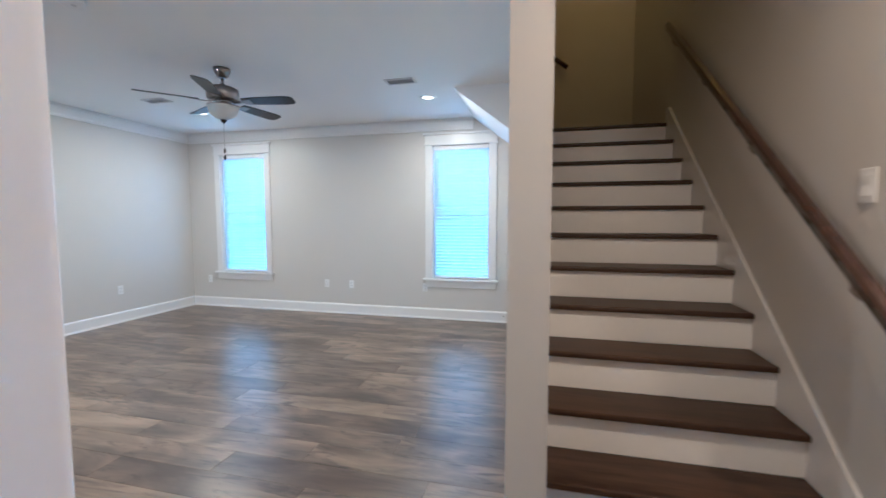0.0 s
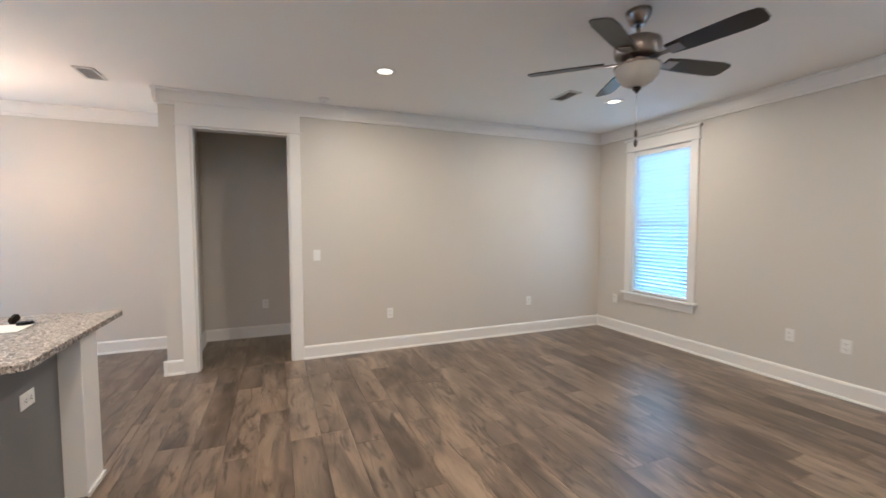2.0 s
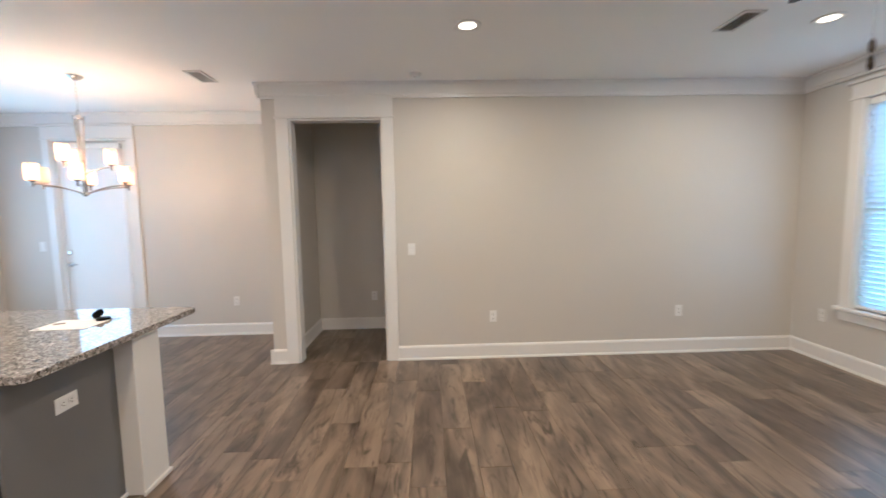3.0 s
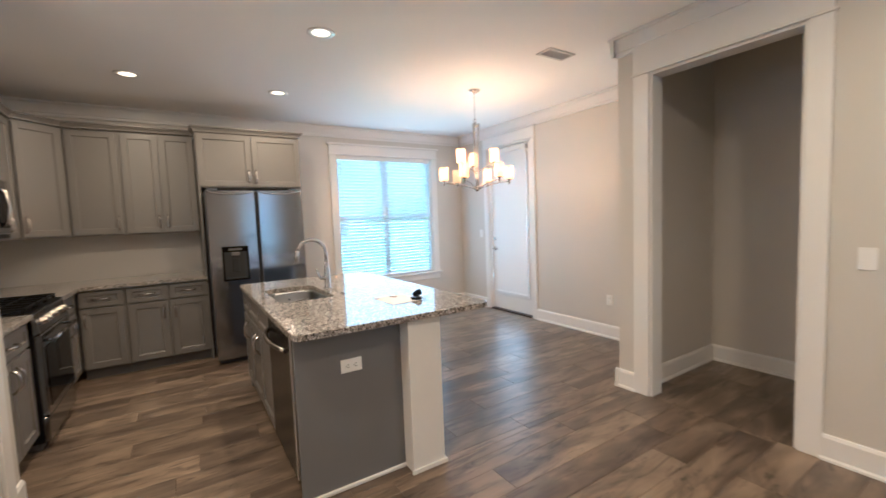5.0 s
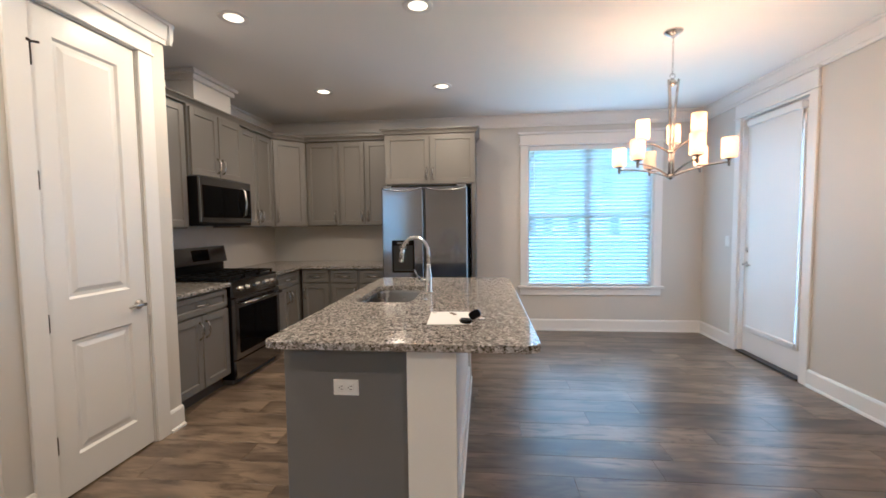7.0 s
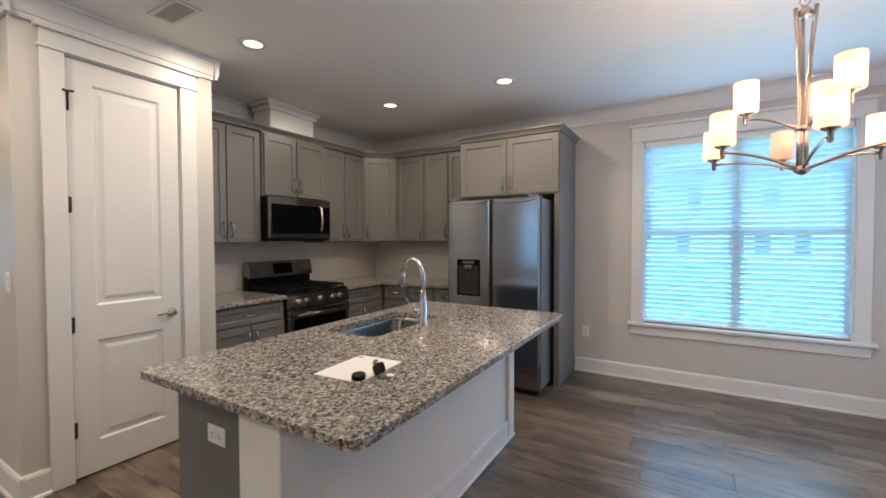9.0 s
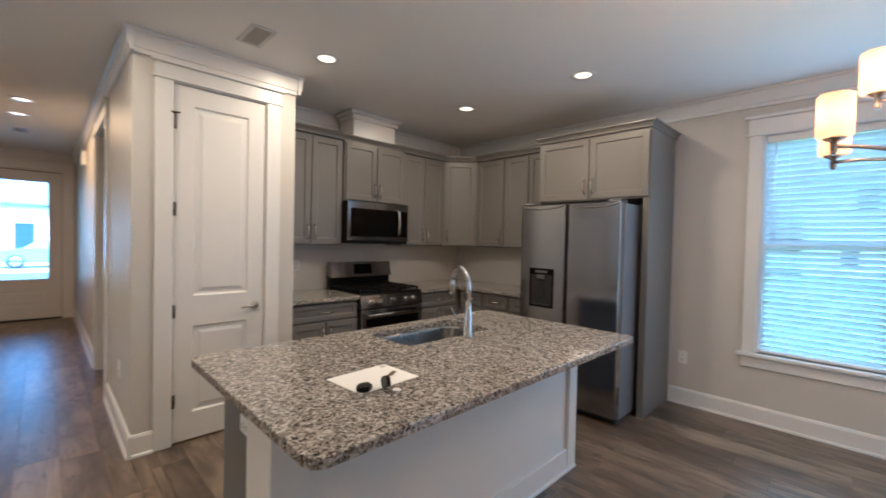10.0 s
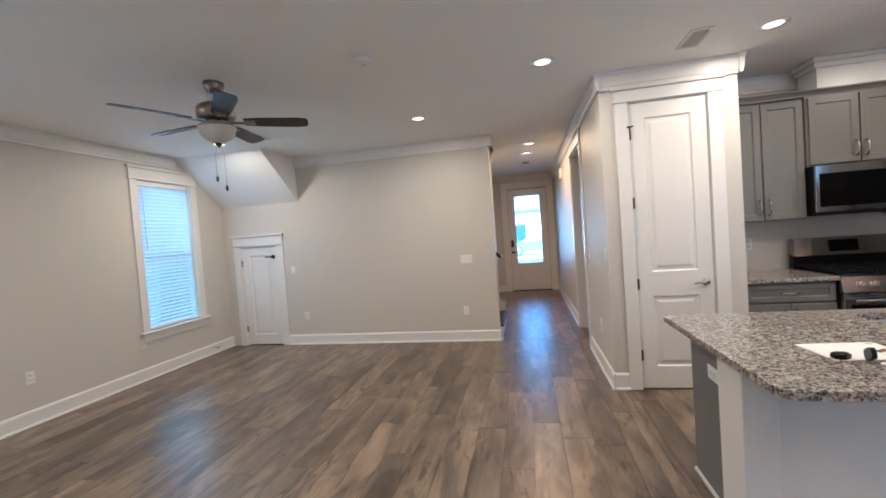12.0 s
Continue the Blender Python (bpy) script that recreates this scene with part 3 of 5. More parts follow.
def leaf(w, z0, z1, y, panels, stile=0.12):
    """A panelled door leaf: panels are (from, to) heights; each is sunk with a sloped edge round a raised field."""
    bm = bmesh.new()
    a, b, t = -w / 2, w / 2, 0.038
    rails = [z0] + [v for p in panels for v in p] + [z1]
    box(bm, a, y, z0, a + stile, y + t, z1)
    box(bm, b - stile, y, z0, b, y + t, z1)
    for lo, hi in zip(rails[::2], rails[1::2]):
        box(bm, a + stile, y, lo, b - stile, y + t, hi)
    for lo, hi in panels:
        x0, x1 = a + stile, b - stile
        rings = []
        for inset, d in ((0, 0), (0.012, 0.012), (0.030, 0.012), (0.055, 0.004)):
            rings.append([bm.verts.new((x, y + d, z)) for x, z in ((x0 + inset, lo + inset), (x1 - inset, lo + inset), (x1 - inset, hi - inset), (x0 + inset, hi - inset))])
        for r, s in zip(rings, rings[1:]):
            for i in range(4):
                bm.faces.new((r[i], r[(i + 1) % 4], s[(i + 1) % 4], s[i]))
        bm.faces.new(rings[-1])
        box(bm, x0, y + 0.02, lo, x1, y + t, hi)
    return bm


def lever(parent, x, y, z, way, metal=NICKEL):
    """A lever handle on a round rose; way: -1 or 1, the side to which the lever points."""
    rose = bmesh.new()
    lathe(rose, [(0.030, 0.0), (0.032, 0.004), (0.027, 0.011), (0.013, 0.014), (0.011, 0.045), (0.011, 0.052)], 20)
    bmesh.ops.transform(rose, matrix=pose(x, y, z, 90, 0, 0), verts=rose.verts)
    h = part("door_handle", rose, metal, parent, "satin nickel lever handle")
    pts = [(x, y - 0.046, z), (x + way * 0.03, y - 0.050, z + 0.002), (x + way * 0.07, y - 0.050, z + 0.004), (x + way * 0.11, y - 0.046, z - 0.003)]
    part("lever", tube(bmesh.new(), pts, [0.010, 0.009, 0.008, 0.007], 10), metal, h)


def hinges(parent, x, y, zs):
    for z in zs:
        bm = boxes((x - 0.016, y - 0.004, z - 0.045, x + 0.016, y, z + 0.045))
        tube(bm, [(x, y - 0.008, z - 0.048), (x, y - 0.008, z + 0.048)], 0.006, 8)
        part("hinge", bm, BRONZE, parent, "dark metal hinge")


# pantry door
d = thing("door_1", pose(PX, 0.4925, 0, 0, 0, -90), "tall white two-panel pantry door, closed, with lever handle", "door", kind="structure")
casing(d, 0.615, 2.475, 0.105, 0.105, 0.100, 0.032)
jambs(d, 0.615, 2.475, 0.11, 0.007)
lf = part("leaf", leaf(0.595, 0.012, 2.464, 0.006, [(0.20, 0.81), (1.02, 2.335)], 0.116), DOORP, d)
lever(lf, 0.235, 0.006, 0.915, -1)
hinges(d, -0.3025, 0.004, (0.30, 0.92, 1.62))
bm = tube(bmesh.new(), [(-0.295, -0.004, 2.16), (-0.295, -0.004, 2.27)], 0.006, 8)
tube(bm, [(-0.303, -0.010, 2.265), (-0.275, -0.036, 2.265)], 0.006, 8)
tube(bm, [(-0.303, -0.016, 2.265), (-0.320, -0.024, 2.265)], 0.007, 8)
part("hinge_stop", bm, BRONZE, d, "dark bronze hinge-pin door stop")

# low door under the stairs
d = thing("door_2", pose(SX0, 5.67, 0, 0, 0, -90), "small low white panelled door under the stairs, closed", "door", kind="structure")
casing(d, 0.62, 1.51, 0.10, 0.11, 0.135, 0.03)
jambs(d, 0.62, 1.51, 0.14)
lf = part("leaf", leaf(0.578, 0.012, 1.488, 0.012, [(0.16, 1.36)], 0.11), DOORP, d)
lever(lf, 0.235, 0.012, 1.33, -1, BRONZE)
hinges(d, -0.30, 0.010, (0.25, 1.25))

# patio door with a covered glass pane
d = thing("door_3", pose(DX, -1.59, 0, 0, 0, 90), "white patio door with a full blinded glass pane, closed", "door", kind="structure")
casing(d, 0.90, 2.44, 0.09, 0.09, 0.15, 0.02)
jambs(d, 0.90, 2.44, 0.15)
y = 0.05
bm = boxes((-0.43, y, 0.02, -0.32, y + 0.042, 2.42), (0.32, y, 0.02, 0.43, y + 0.042, 2.42), (-0.32, y, 0.02, 0.32, y + 0.042, 0.26), (-0.32, y, 2.27, 0.32, y + 0.042, 2.42))
lf = part("leaf", bm, DOORP, d)
part("lite_frame", boxes((-0.345, y - 0.014, 0.235, -0.305, y, 2.295), (0.305, y - 0.014, 0.235, 0.345, y, 2.295), (-0.305, y - 0.014, 0.235, 0.305, y, 0.275), (-0.305, y - 0.014, 2.255, 0.305, y, 2.295), bevel=0.004), DOORP, lf)
p = part("pane", boxes((-0.32, y + 0.018, 0.26, 0.32, y + 0.024, 2.27)), GLASS, lf, "clear door glass")
p.visible_shadow = False
part("shade_cloth", boxes((-0.33, y - 0.028, 0.30, 0.33, y - 0.024, 2.36)), CLOTH, lf, "white pulled-down roller shade")
part("shade_rail", boxes((-0.34, y - 0.036, 0.27, 0.34, y - 0.018, 0.30), bevel=0.004), PLASTIC, lf)
part("shade_headrail", boxes((-0.36, y - 0.06, 2.33, 0.36, y - 0.002, 2.39), bevel=0.006), PLASTIC, lf)
lever(lf, -0.375, y, 0.93, 1)
bm = lathe(bmesh.new(), [(0.028, 0), (0.028, 0.012), (0.020, 0.02)], 18)
bmesh.ops.transform(bm, matrix=pose(-0.375, y, 1.08, 90, 0, 0), verts=bm.verts)
part("deadbolt", bm, NICKEL, lf, "round nickel deadbolt")
part("threshold", boxes((-0.43, -0.02, 0.0, 0.43, 0.15, 0.018), bevel=0.004), BRONZE, d)

# front door with a glass pane
d = thing("door_4", pose(FX, 1.645, 0, 0, 0, -90), "white front door with a tall glass pane, closed", "door", kind="structure")
casing(d, 0.95, 2.44, 0.12, 0.12, 0.15, 0.03)
jambs(d, 0.95, 2.44, 0.15)
bm = boxes((-0.452, y, 0.02, -0.30, y + 0.042, 2.412), (0.30, y, 0.02, 0.452, y + 0.042, 2.412), (-0.30, y, 0.02, 0.30, y + 0.042, 0.22), (-0.30, y, 2.26, 0.30, y + 0.042, 2.412), (-0.30, y, 0.49, 0.30, y + 0.042, 0.65), (-0.30, y + 0.012, 0.22, 0.30, y + 0.04, 0.49))
lf = part("leaf", bm, DOORP, d)
part("lower_panel", boxes((-0.25, y + 0.002, 0.27, 0.25, y + 0.012, 0.44), bevel=0.004), DOORP, lf)
part("lite_frame", boxes((-0.325, y - 0.014, 0.625, -0.285, y, 2.285), (0.285, y - 0.014, 0.625, 0.325, y, 2.285), (-0.285, y - 0.014, 0.625, 0.285, y, 0.665), (-0.285, y - 0.014, 2.245, 0.285, y, 2.285), bevel=0.004), DOORP, lf)
p = part("pane", boxes((-0.30, y + 0.018, 0.65, 0.30, y + 0.024, 2.26)), GLASS, lf, "clear door glass")
p.visible_shadow = False
lever(lf, -0.392, y, 0.93, 1, BRONZE)
part("keypad_lock", boxes((-0.425, y - 0.03, 1.05, -0.360, y, 1.22), bevel=0.008, seg=2), BRONZE, lf, "dark keypad deadbolt")
hinges(d, 0.465, y, (0.25, 1.22, 2.2))
# thin dark outline along the leaf's sides and top
part("leaf_edge_strip", boxes((-0.457, y + 0.010, 0.02, -0.452, y + 0.04, 2.42), (0.452, y + 0.010, 0.02, 0.457, y + 0.04, 2.42), (-0.457, y + 0.010, 2.412, 0.457, y + 0.04, 2.422)), DARKP, d, "dark strip along the edges of the door leaf")
part("threshold", boxes((-0.457, -0.02, 0.0, 0.457, 0.15, 0.018), bevel=0.004), BRONZE, d)

# cased openings
o = thing("cased_opening_1", pose(WX, 1.595, 0, 0, 0, 90), "white flat casing round the alcove opening", "door casing", kind="structure")
casing(o, 0.89, 2.41, 0.12, 0.11, 0.215, 0)
jambs(o, 0.89, 2.41, T)
o = thing("cased_opening_2", pose(sum(OPEN) / 2, HY0, 0, 0, 0, 180), "white flat casing round the hall opening", "door casing", kind="structure")
casing(o, OPEN[1] - OPEN[0], 2.44, 0.09, 0.09, 0.13, 0.03)
jambs(o, OPEN[1] - OPEN[0], 2.44, 0.12)

# ---- stairs ----
RISE, RUN, NOSE = 0.185, 0.2360, 2.083
st = thing("staircase", pose(0, 0, 0), "enclosed staircase with dark stained treads and white risers", "staircase", kind="structure")
for i in range(12):
    z, yn = RISE * (i + 1), NOSE + RUN * i
    part("riser", boxes((SX1, yn + 0.028, z - RISE, RX, yn + 0.046, z - 0.028)), TRIM, st)
    if i < 11:
        part("tread", boxes((SX1, yn, z - 0.028, RX - 0.02, yn + RUN + 0.028, z), bevel=0.008, seg=2), TREAD, st)
yl = NOSE + RUN * 11
part("landing", boxes((SX1, yl, RISE * 12 - 0.028, RX, NY, RISE * 12), bevel=0.006), TREAD, st)
for i in range(7):
    z, xn = RISE * (13 + i), SX1 - 0.02 - RUN * i
    part("riser", boxes((xn - 0.046, 4.965, z - RISE, xn - 0.028, NY, z - 0.028)), TRIM, st)
    part("tread", boxes((xn - RUN - 0.028, 4.965, z - 0.028, xn, NY, z), bevel=0.008), TREAD, st)
y0, x = STEND - 0.02, RX - 0.018
bm = prism(bmesh.new(), [(y0, 0), (yl + 0.05, RISE * 11), (yl + 0.05, RISE * 12 + 0.12), (yl - 0.02, RISE * 12 + 0.12), (y0, 0.30)], "x", x, x + 0.018)
part("skirt_board", bm, TRIM, st)


# ---- handrail and stair details ----
rail = thing("handrail", pose(RX, 0, 0), "dark stained wooden handrail on the stair wall", "handrail")
y0, y1 = 2.12, 4.60
zr = lambda yy: 1.088 + (yy - 2.175) * 0.782
prof = [(-0.075, -0.028), (-0.035, -0.032), (-0.030, 0.012), (-0.038, 0.030), (-0.055, 0.036), (-0.072, 0.030), (-0.080, 0.012)]
bm = bmesh.new()
lo, hi = ([bm.verts.new((u, yy, zr(yy) + v)) for u, v in prof] for yy in (y0, y1))
bm.faces.new(lo)
bm.faces.new(hi[::-1])
for i in range(len(prof)):
    bm.faces.new((lo[i], lo[(i + 1) % len(prof)], hi[(i + 1) % len(prof)], hi[i]))
part("rail", bm, RAILM, rail)
for yy in (2.35, 3.1, 3.8, 4.45):
    br = bmesh.new()
    tube(br, [(0, yy, zr(yy) - 0.10), (-0.03, yy, zr(yy) - 0.10), (-0.055, yy, zr(yy) - 0.07), (-0.055, yy, zr(yy) - 0.028)], 0.007, 8)
    lathe(br, [(0.0, zr(yy) - 0.102), (0.001, zr(yy) - 0.098)], 8, (-0.006, yy))
    part("bracket", br, NICKEL, rail)
rail2 = thing("handrail", pose(0, 0, 0), "dark wooden handrail on the upper flight", "handrail")
part("rail", tube(bmesh.new(), [(0.60, NY - 0.06, 3.27), (0.45, NY - 0.06, 3.385), (-1.2, NY - 0.06, 4.65)], 0.028, 10), RAILM, rail2)
part("bracket", tube(bmesh.new(), [(0.3, NY, 3.40), (0.3, NY - 0.06, 3.40), (0.3, NY - 0.06, 3.48)], 0.007, 8), NICKEL, rail2)


# ---- cabinets ----
def pull(bm, x, y, z, upright, half=0.068):
    """A bowed bar handle in front of the face y."""
    pts = []
    for i in range(9):
        u = -1 + i / 4
        off = 0.034 * (1 - abs(u) ** 4) + 0.002
        pts.append((x, y - off, z + u * half) if upright else (x + u * half, y - off, z))
    return tube(bm, pts, 0.0078, 8)


def shaker(w, h, y=0.0, frame_w=0.055):
    """A shaker door or drawer front: a frame round a sunk panel; from x 0 to w, z 0 to h, face at y."""
    bm = bmesh.new()
    t = 0.02
    f = min(frame_w, h * 0.32)
    for r in ((0, y, 0, f, y + t, h), (w - f, y, 0, w, y + t, h), (f, y, 0, w - f, y + t, f), (f, y, h - f, w - f, y + t, h)):
        box(bm, *r, bevel=0.0015)
    rings = [[bm.verts.new(c) for c in ((f + k, y + d, f + k), (w - f - k, y + d, f + k), (w - f - k, y + d, h - f - k), (f + k, y + d, h - f - k))] for k, d in ((-0.001, 0.004), (0.006, 0.011))]
    for i in range(4):
        bm.faces.new((rings[0][i], rings[0][(i + 1) % 4], rings[1][(i + 1) % 4], rings[1][i]))
    bm.faces.new(rings[1])
    box(bm, f, y + 0.013, f, w - f, y + t, h - f)
    return bm


def cabinet(name, m, w, d, z0, z1, doors, drawer=0.0, label="grey shaker cabinet", group="", kick=False):
    """A cabinet from its front left lower corner: x across, y back. doors: the side of each door's handle, 'l' or 'r'."""
    th = thing(name, m, label, "cabinet", group)
    zb = z0 + (0.105 if kick else 0)
    part("body", boxes((0, 0.021, zb, w, d, z1), bevel=0.001), CAB, th)
    if kick:
        part("toe_kick", boxes((0.0, 0.085, 0, w, d - 0.02, zb)), KICK, th)
    top = z1 - 0.018
    g = 0.016
    if drawer:
        n = max(1, len(doors)) if w > 0.9 else 1
        ww = (w - g) / n
        for i in range(n):
            dr = part("drawer_front", shaker(ww - g, drawer, 0, 0.04), CAB, th)
            dr.location = (g + i * ww, 0, top - drawer)
            part("handle", pull(bmesh.new(), (ww - g) / 2, 0, drawer / 2, False), NICKEL, dr, "brushed nickel bow handle")
        top -= drawer + 0.018
    n = len(doors)
    ww = (w - g) / n if n else 0
    gap = 0.005 if n > 1 else 0
    for i, side in enumerate(doors):
        x0 = g + i * ww + (gap / 2 if i else 0)
        dw = ww - (g if n == 1 else g / 2 + 0.002)
        if n > 1 and i == 0:
            x0 = g
        hgt = top - zb - 0.014
        do = part("door", shaker(dw, hgt), CAB, th)
        do.location = (x0, 0, zb + 0.014)
        hx = 0.03 if side == "l" else dw - 0.03
        hz = hgt - 0.11 if kick else 0.11
        part("handle", pull(bmesh.new(), hx, 0, hz, True), NICKEL, do, "brushed nickel bow handle")
    return th


FXE = -1.40                    # front of the base cabinets under the east wall
UPE = -1.08                    # front of the wall cabinets there
E90 = -90
gb, gu = "kitchen base cabinets", "kitchen wall cabinets"
cabinet("base_cabinet", pose(FXE, PY0 - 0.002, 0, 0, 0, E90), 0.675, 0.645, 0, 0.872, "rl", 0.145, "grey shaker base cabinet, one drawer over two doors", gb, True)
cabinet("base_cabinet", pose(FXE, -1.497, 0, 0, 0, E90), 0.60, 0.645, 0, 0.872, "rl", 0.145, "grey shaker base cabinet, one drawer over two doors", gb, True)
for x, side in ((-1.405, "l"), (-1.76, "r"), (-2.115, "l")):
    cabinet("base_cabinet", pose(x, KY + 0.64, 0, 0, 0, 180), 0.352, 0.638, 0, 0.872, side, 0.145, "narrow grey shaker base cabinet with one drawer and door", gb, True)
th = thing("corner_cabinet", pose(0, 0, 0), "blind grey corner base cabinet", "cabinet", gb)
part("body", boxes((FXE + 0.03, KY, 0.105, KX - 0.002, -2.10, 0.872)), CAB, th)

cabinet("wall_cabinet", pose(UPE, PY0 - 0.002, 0, 0, 0, E90), 0.675, 0.328, 1.375, 2.43, "rl", 0, "tall grey shaker wall cabinet with two doors", gu)
cabinet("wall_cabinet", pose(UPE - 0.035, -0.725, 0, 0, 0, E90), 0.765, 0.363, 1.825, 2.43, "rl", 0, "short grey shaker wall cabinet above the microwave", gu)
cabinet("wall_cabinet", pose(UPE, -1.493, 0, 0, 0, E90), 0.655, 0.328, 1.375, 2.43, "rl", 0, "tall grey shaker wall cabinet with two doors", gu)
cc = thing("corner_wall_cabinet", pose(0, 0, 0), "diagonal grey shaker wall cabinet in the corner", "cabinet", gu)
pA, pB = Vector((UPE, -2.150)), Vector((-1.362, -2.432))
part("body", prism(bmesh.new(), [(KX - 0.002, -2.15), (UPE + 0.02, -2.15), (-1.362, -2.432 - 0.02), (-1.362, KY + 0.002), (KX - 0.002, KY + 0.002)], "z", 1.375, 2.43), CAB, cc)
ln = (pB - pA).length
do = part("door", shaker(ln - 0.03, 1.02), CAB, cc)
do.matrix_basis = pose(pA.x - 0.0106, pA.y - 0.0106, 1.39, 0, 0, -135) @ pose(0, -0.006, 0)
part("handle", pull(bmesh.new(), 0.03, 0, 0.11, True), NICKEL, do, "brushed nickel bow handle")
cabinet("wall_cabinet", pose(-1.364, KY + 0.33, 0, 0, 0, 180), 0.425, 0.328, 1.375, 2.43, "r", 0, "tall grey shaker wall cabinet with one door", gu)
cabinet("wall_cabinet", pose(-1.791, KY + 0.33, 0, 0, 0, 180), 0.655, 0.328, 1.375, 2.43, "rl", 0, "tall grey shaker wall cabinet with two doors", gu)
fc = cabinet("fridge_cabinet", pose(-2.452, KY + 0.65, 0, 0, 0, 180), 1.05, 0.648, 1.84, 2.42, "rl", 0, "deep grey shaker cabinet above the fridge with a tall end panel", gu)
part("side_panel", boxes((1.0, 0.02, 0, 1.05, 0.648, 1.84)), CAB, fc)
part("side_panel", boxes((0.0, 0.02, 0, 0.02, 0.648, 1.84)), CAB, fc)


def cap_trim(name, pts, z, label, h=0.055, out=0.045):
    """A stepped cap moulding along cabinet tops; pts: (x, y, outward x, outward y)."""
    bm = bmesh.new()
    prof = [(0.0, 0), (0.012, 0), (0.014, 0.014), (out * 0.7, h * 0.7), (out, h * 0.78), (out, h), (-0.02, h), (-0.02, 0)]
    rings = [[bm.verts.new((x + ox * u, y + oy * u, z + v)) for u, v in prof] for x, y, ox, oy in pts]
    for a, b in zip(rings, rings[1:]):
        for i in range(len(prof)):
            bm.faces.new((a[i], a[(i + 1) % len(prof)], b[(i + 1) % len(prof)], b[i]))
    bm.faces.new(rings[0])
    bm.faces.new(rings[-1][::-1])
    return structure(name, bm, CAB, label, "moulding")


cap_trim("cabinet_trim", [(UPE, PY0, -1, 0), (UPE, -2.14, -1, 0.41), (-1.36, -2.43, -0.41, 1), (-2.45, -2.435, 0, 1)], 2.43, "grey cap moulding on the wall cabinets")
cap_trim("cabinet_trim_fridge", [(-2.455, KY + 0.30, 1, 0), (-2.455, KY + 0.635, 1, 1), (-3.50, KY + 0.635, -1, 1), (-3.50, KY + 0.002, -1, 0)], 2.42, "grey cap moulding on the fridge cabinet", 0.055, 0.045)
hd = thing("vent_chase", pose(0, 0, 0), "white boxed vent chase on top of the cabinets", "vent box")
part("box", boxes((-1.10, -1.34, 2.485, KX - 0.1, -0.82, H - 0.002)), TRIM, hd)
part("moulding", boxes((-1.155, -1.395, H - 0.04, KX - 0.1, -0.765, H - 0.003), (-1.13, -1.37, H - 0.085, KX - 0.1, -0.79, H - 0.04), bevel=0.006), TRIM, hd)

# worktops
CT0, CT1 = 0.874, 0.908
bm = bmesh.new()
box(bm, FXE - 0.03, -0.722, CT0, KX - 0.003, PY0 - 0.003, CT1, bevel=0.004, seg=2)
wt = thing("worktop", pose(0, 0, 0), "speckled grey granite worktop beside the pantry", "worktop")
part("slab", bm, GRANITE, wt)
wt = thing("worktop", pose(0, 0, 0), "L-shaped speckled grey granite worktop in the corner", "worktop")
bm = prism(bmesh.new(), [(KX - 0.003, -1.496), (FXE - 0.03, -1.496), (FXE - 0.03, KY + 0.67), (-2.47, KY + 0.67), (-2.47, KY + 0.003), (KX - 0.003, KY + 0.003)], "z", CT0, CT1)
part("slab", bm, GRANITE, wt)

# ---- range ----
rg = thing("gas_range", pose(FXE - 0.04, -0.722, 0, 0, 0, E90), "stainless gas range with black cooktop and rear control panel", "range")
part("body", boxes((0.0, 0.02, 0.05, 0.765, 0.68, 0.895)), BLACK, rg)
part("kick_panel", boxes((0.02, 0.04, 0.0, 0.745, 0.6, 0.05)), KICK, rg)
part("drawer_front", boxes((0.005, -0.012, 0.055, 0.76, 0.02, 0.215), bevel=0.004), STEEL, rg)
dr = part("oven_door", boxes((0.005, -0.018, 0.225, 0.76, 0.02, 0.765), bevel=0.005), STEEL, rg)
part("oven_window", boxes((0.055, -0.0215, 0.275, 0.71, -0.016, 0.675), bevel=0.003), BGLASS, dr, "black oven glass")
bm = tube(bmesh.new(), [(0.05, -0.062, 0.715), (0.715, -0.062, 0.715)], 0.013, 12)
for x in (0.07, 0.695):
    tube(bm, [(x, -0.018, 0.715), (x, -0.062, 0.715)], 0.010, 8)
part("handle", bm, STEEL, dr)
bm = prism(bmesh.new(), [(-0.018, 0.775), (0.05, 0.775), (0.05, 0.90), (0.012, 0.90)], "x", 0.0, 0.765)
cp = part("control_panel", bm, STEEL, rg)
for x in (0.12, 0.215, 0.3825, 0.55, 0.645):
    k = lathe(bmesh.new(), [(0.028, 0), (0.026, 0.006), (0.022, 0.008), (0.021, 0.034), (0.018, 0.038)], 20)
    bmesh.ops.transform(k, matrix=pose(x, 0.000, 0.838, 75, 0, 0), verts=k.verts)
    part("knob", k, NICKEL, cp)
part("cooktop", boxes((0.0, 0.012, 0.896, 0.765, 0.60, 0.915), bevel=0.004), BLACK, rg)
for cx in (0.13, 0.3825, 0.635):
    g = bmesh.new()
    for yy in (0.05, 0.20, 0.31, 0.42, 0.56):
        box(g, cx - 0.115, yy - 0.006, 0.935, cx + 0.115, yy + 0.006, 0.95)
    for xx in (-0.11, 0.0, 0.11):
        box(g, cx + xx - 0.006, 0.05, 0.935, cx + xx + 0.006, 0.56, 0.95)
    for xx, yy in ((-0.11, 0.055), (0.11, 0.055), (-0.11, 0.555), (0.11, 0.555)):
        box(g, cx + xx - 0.008, yy - 0.008, 0.915, cx + xx + 0.008, yy + 0.008, 0.936)
    part("grate", g, IRON, rg, "black cast iron grate")
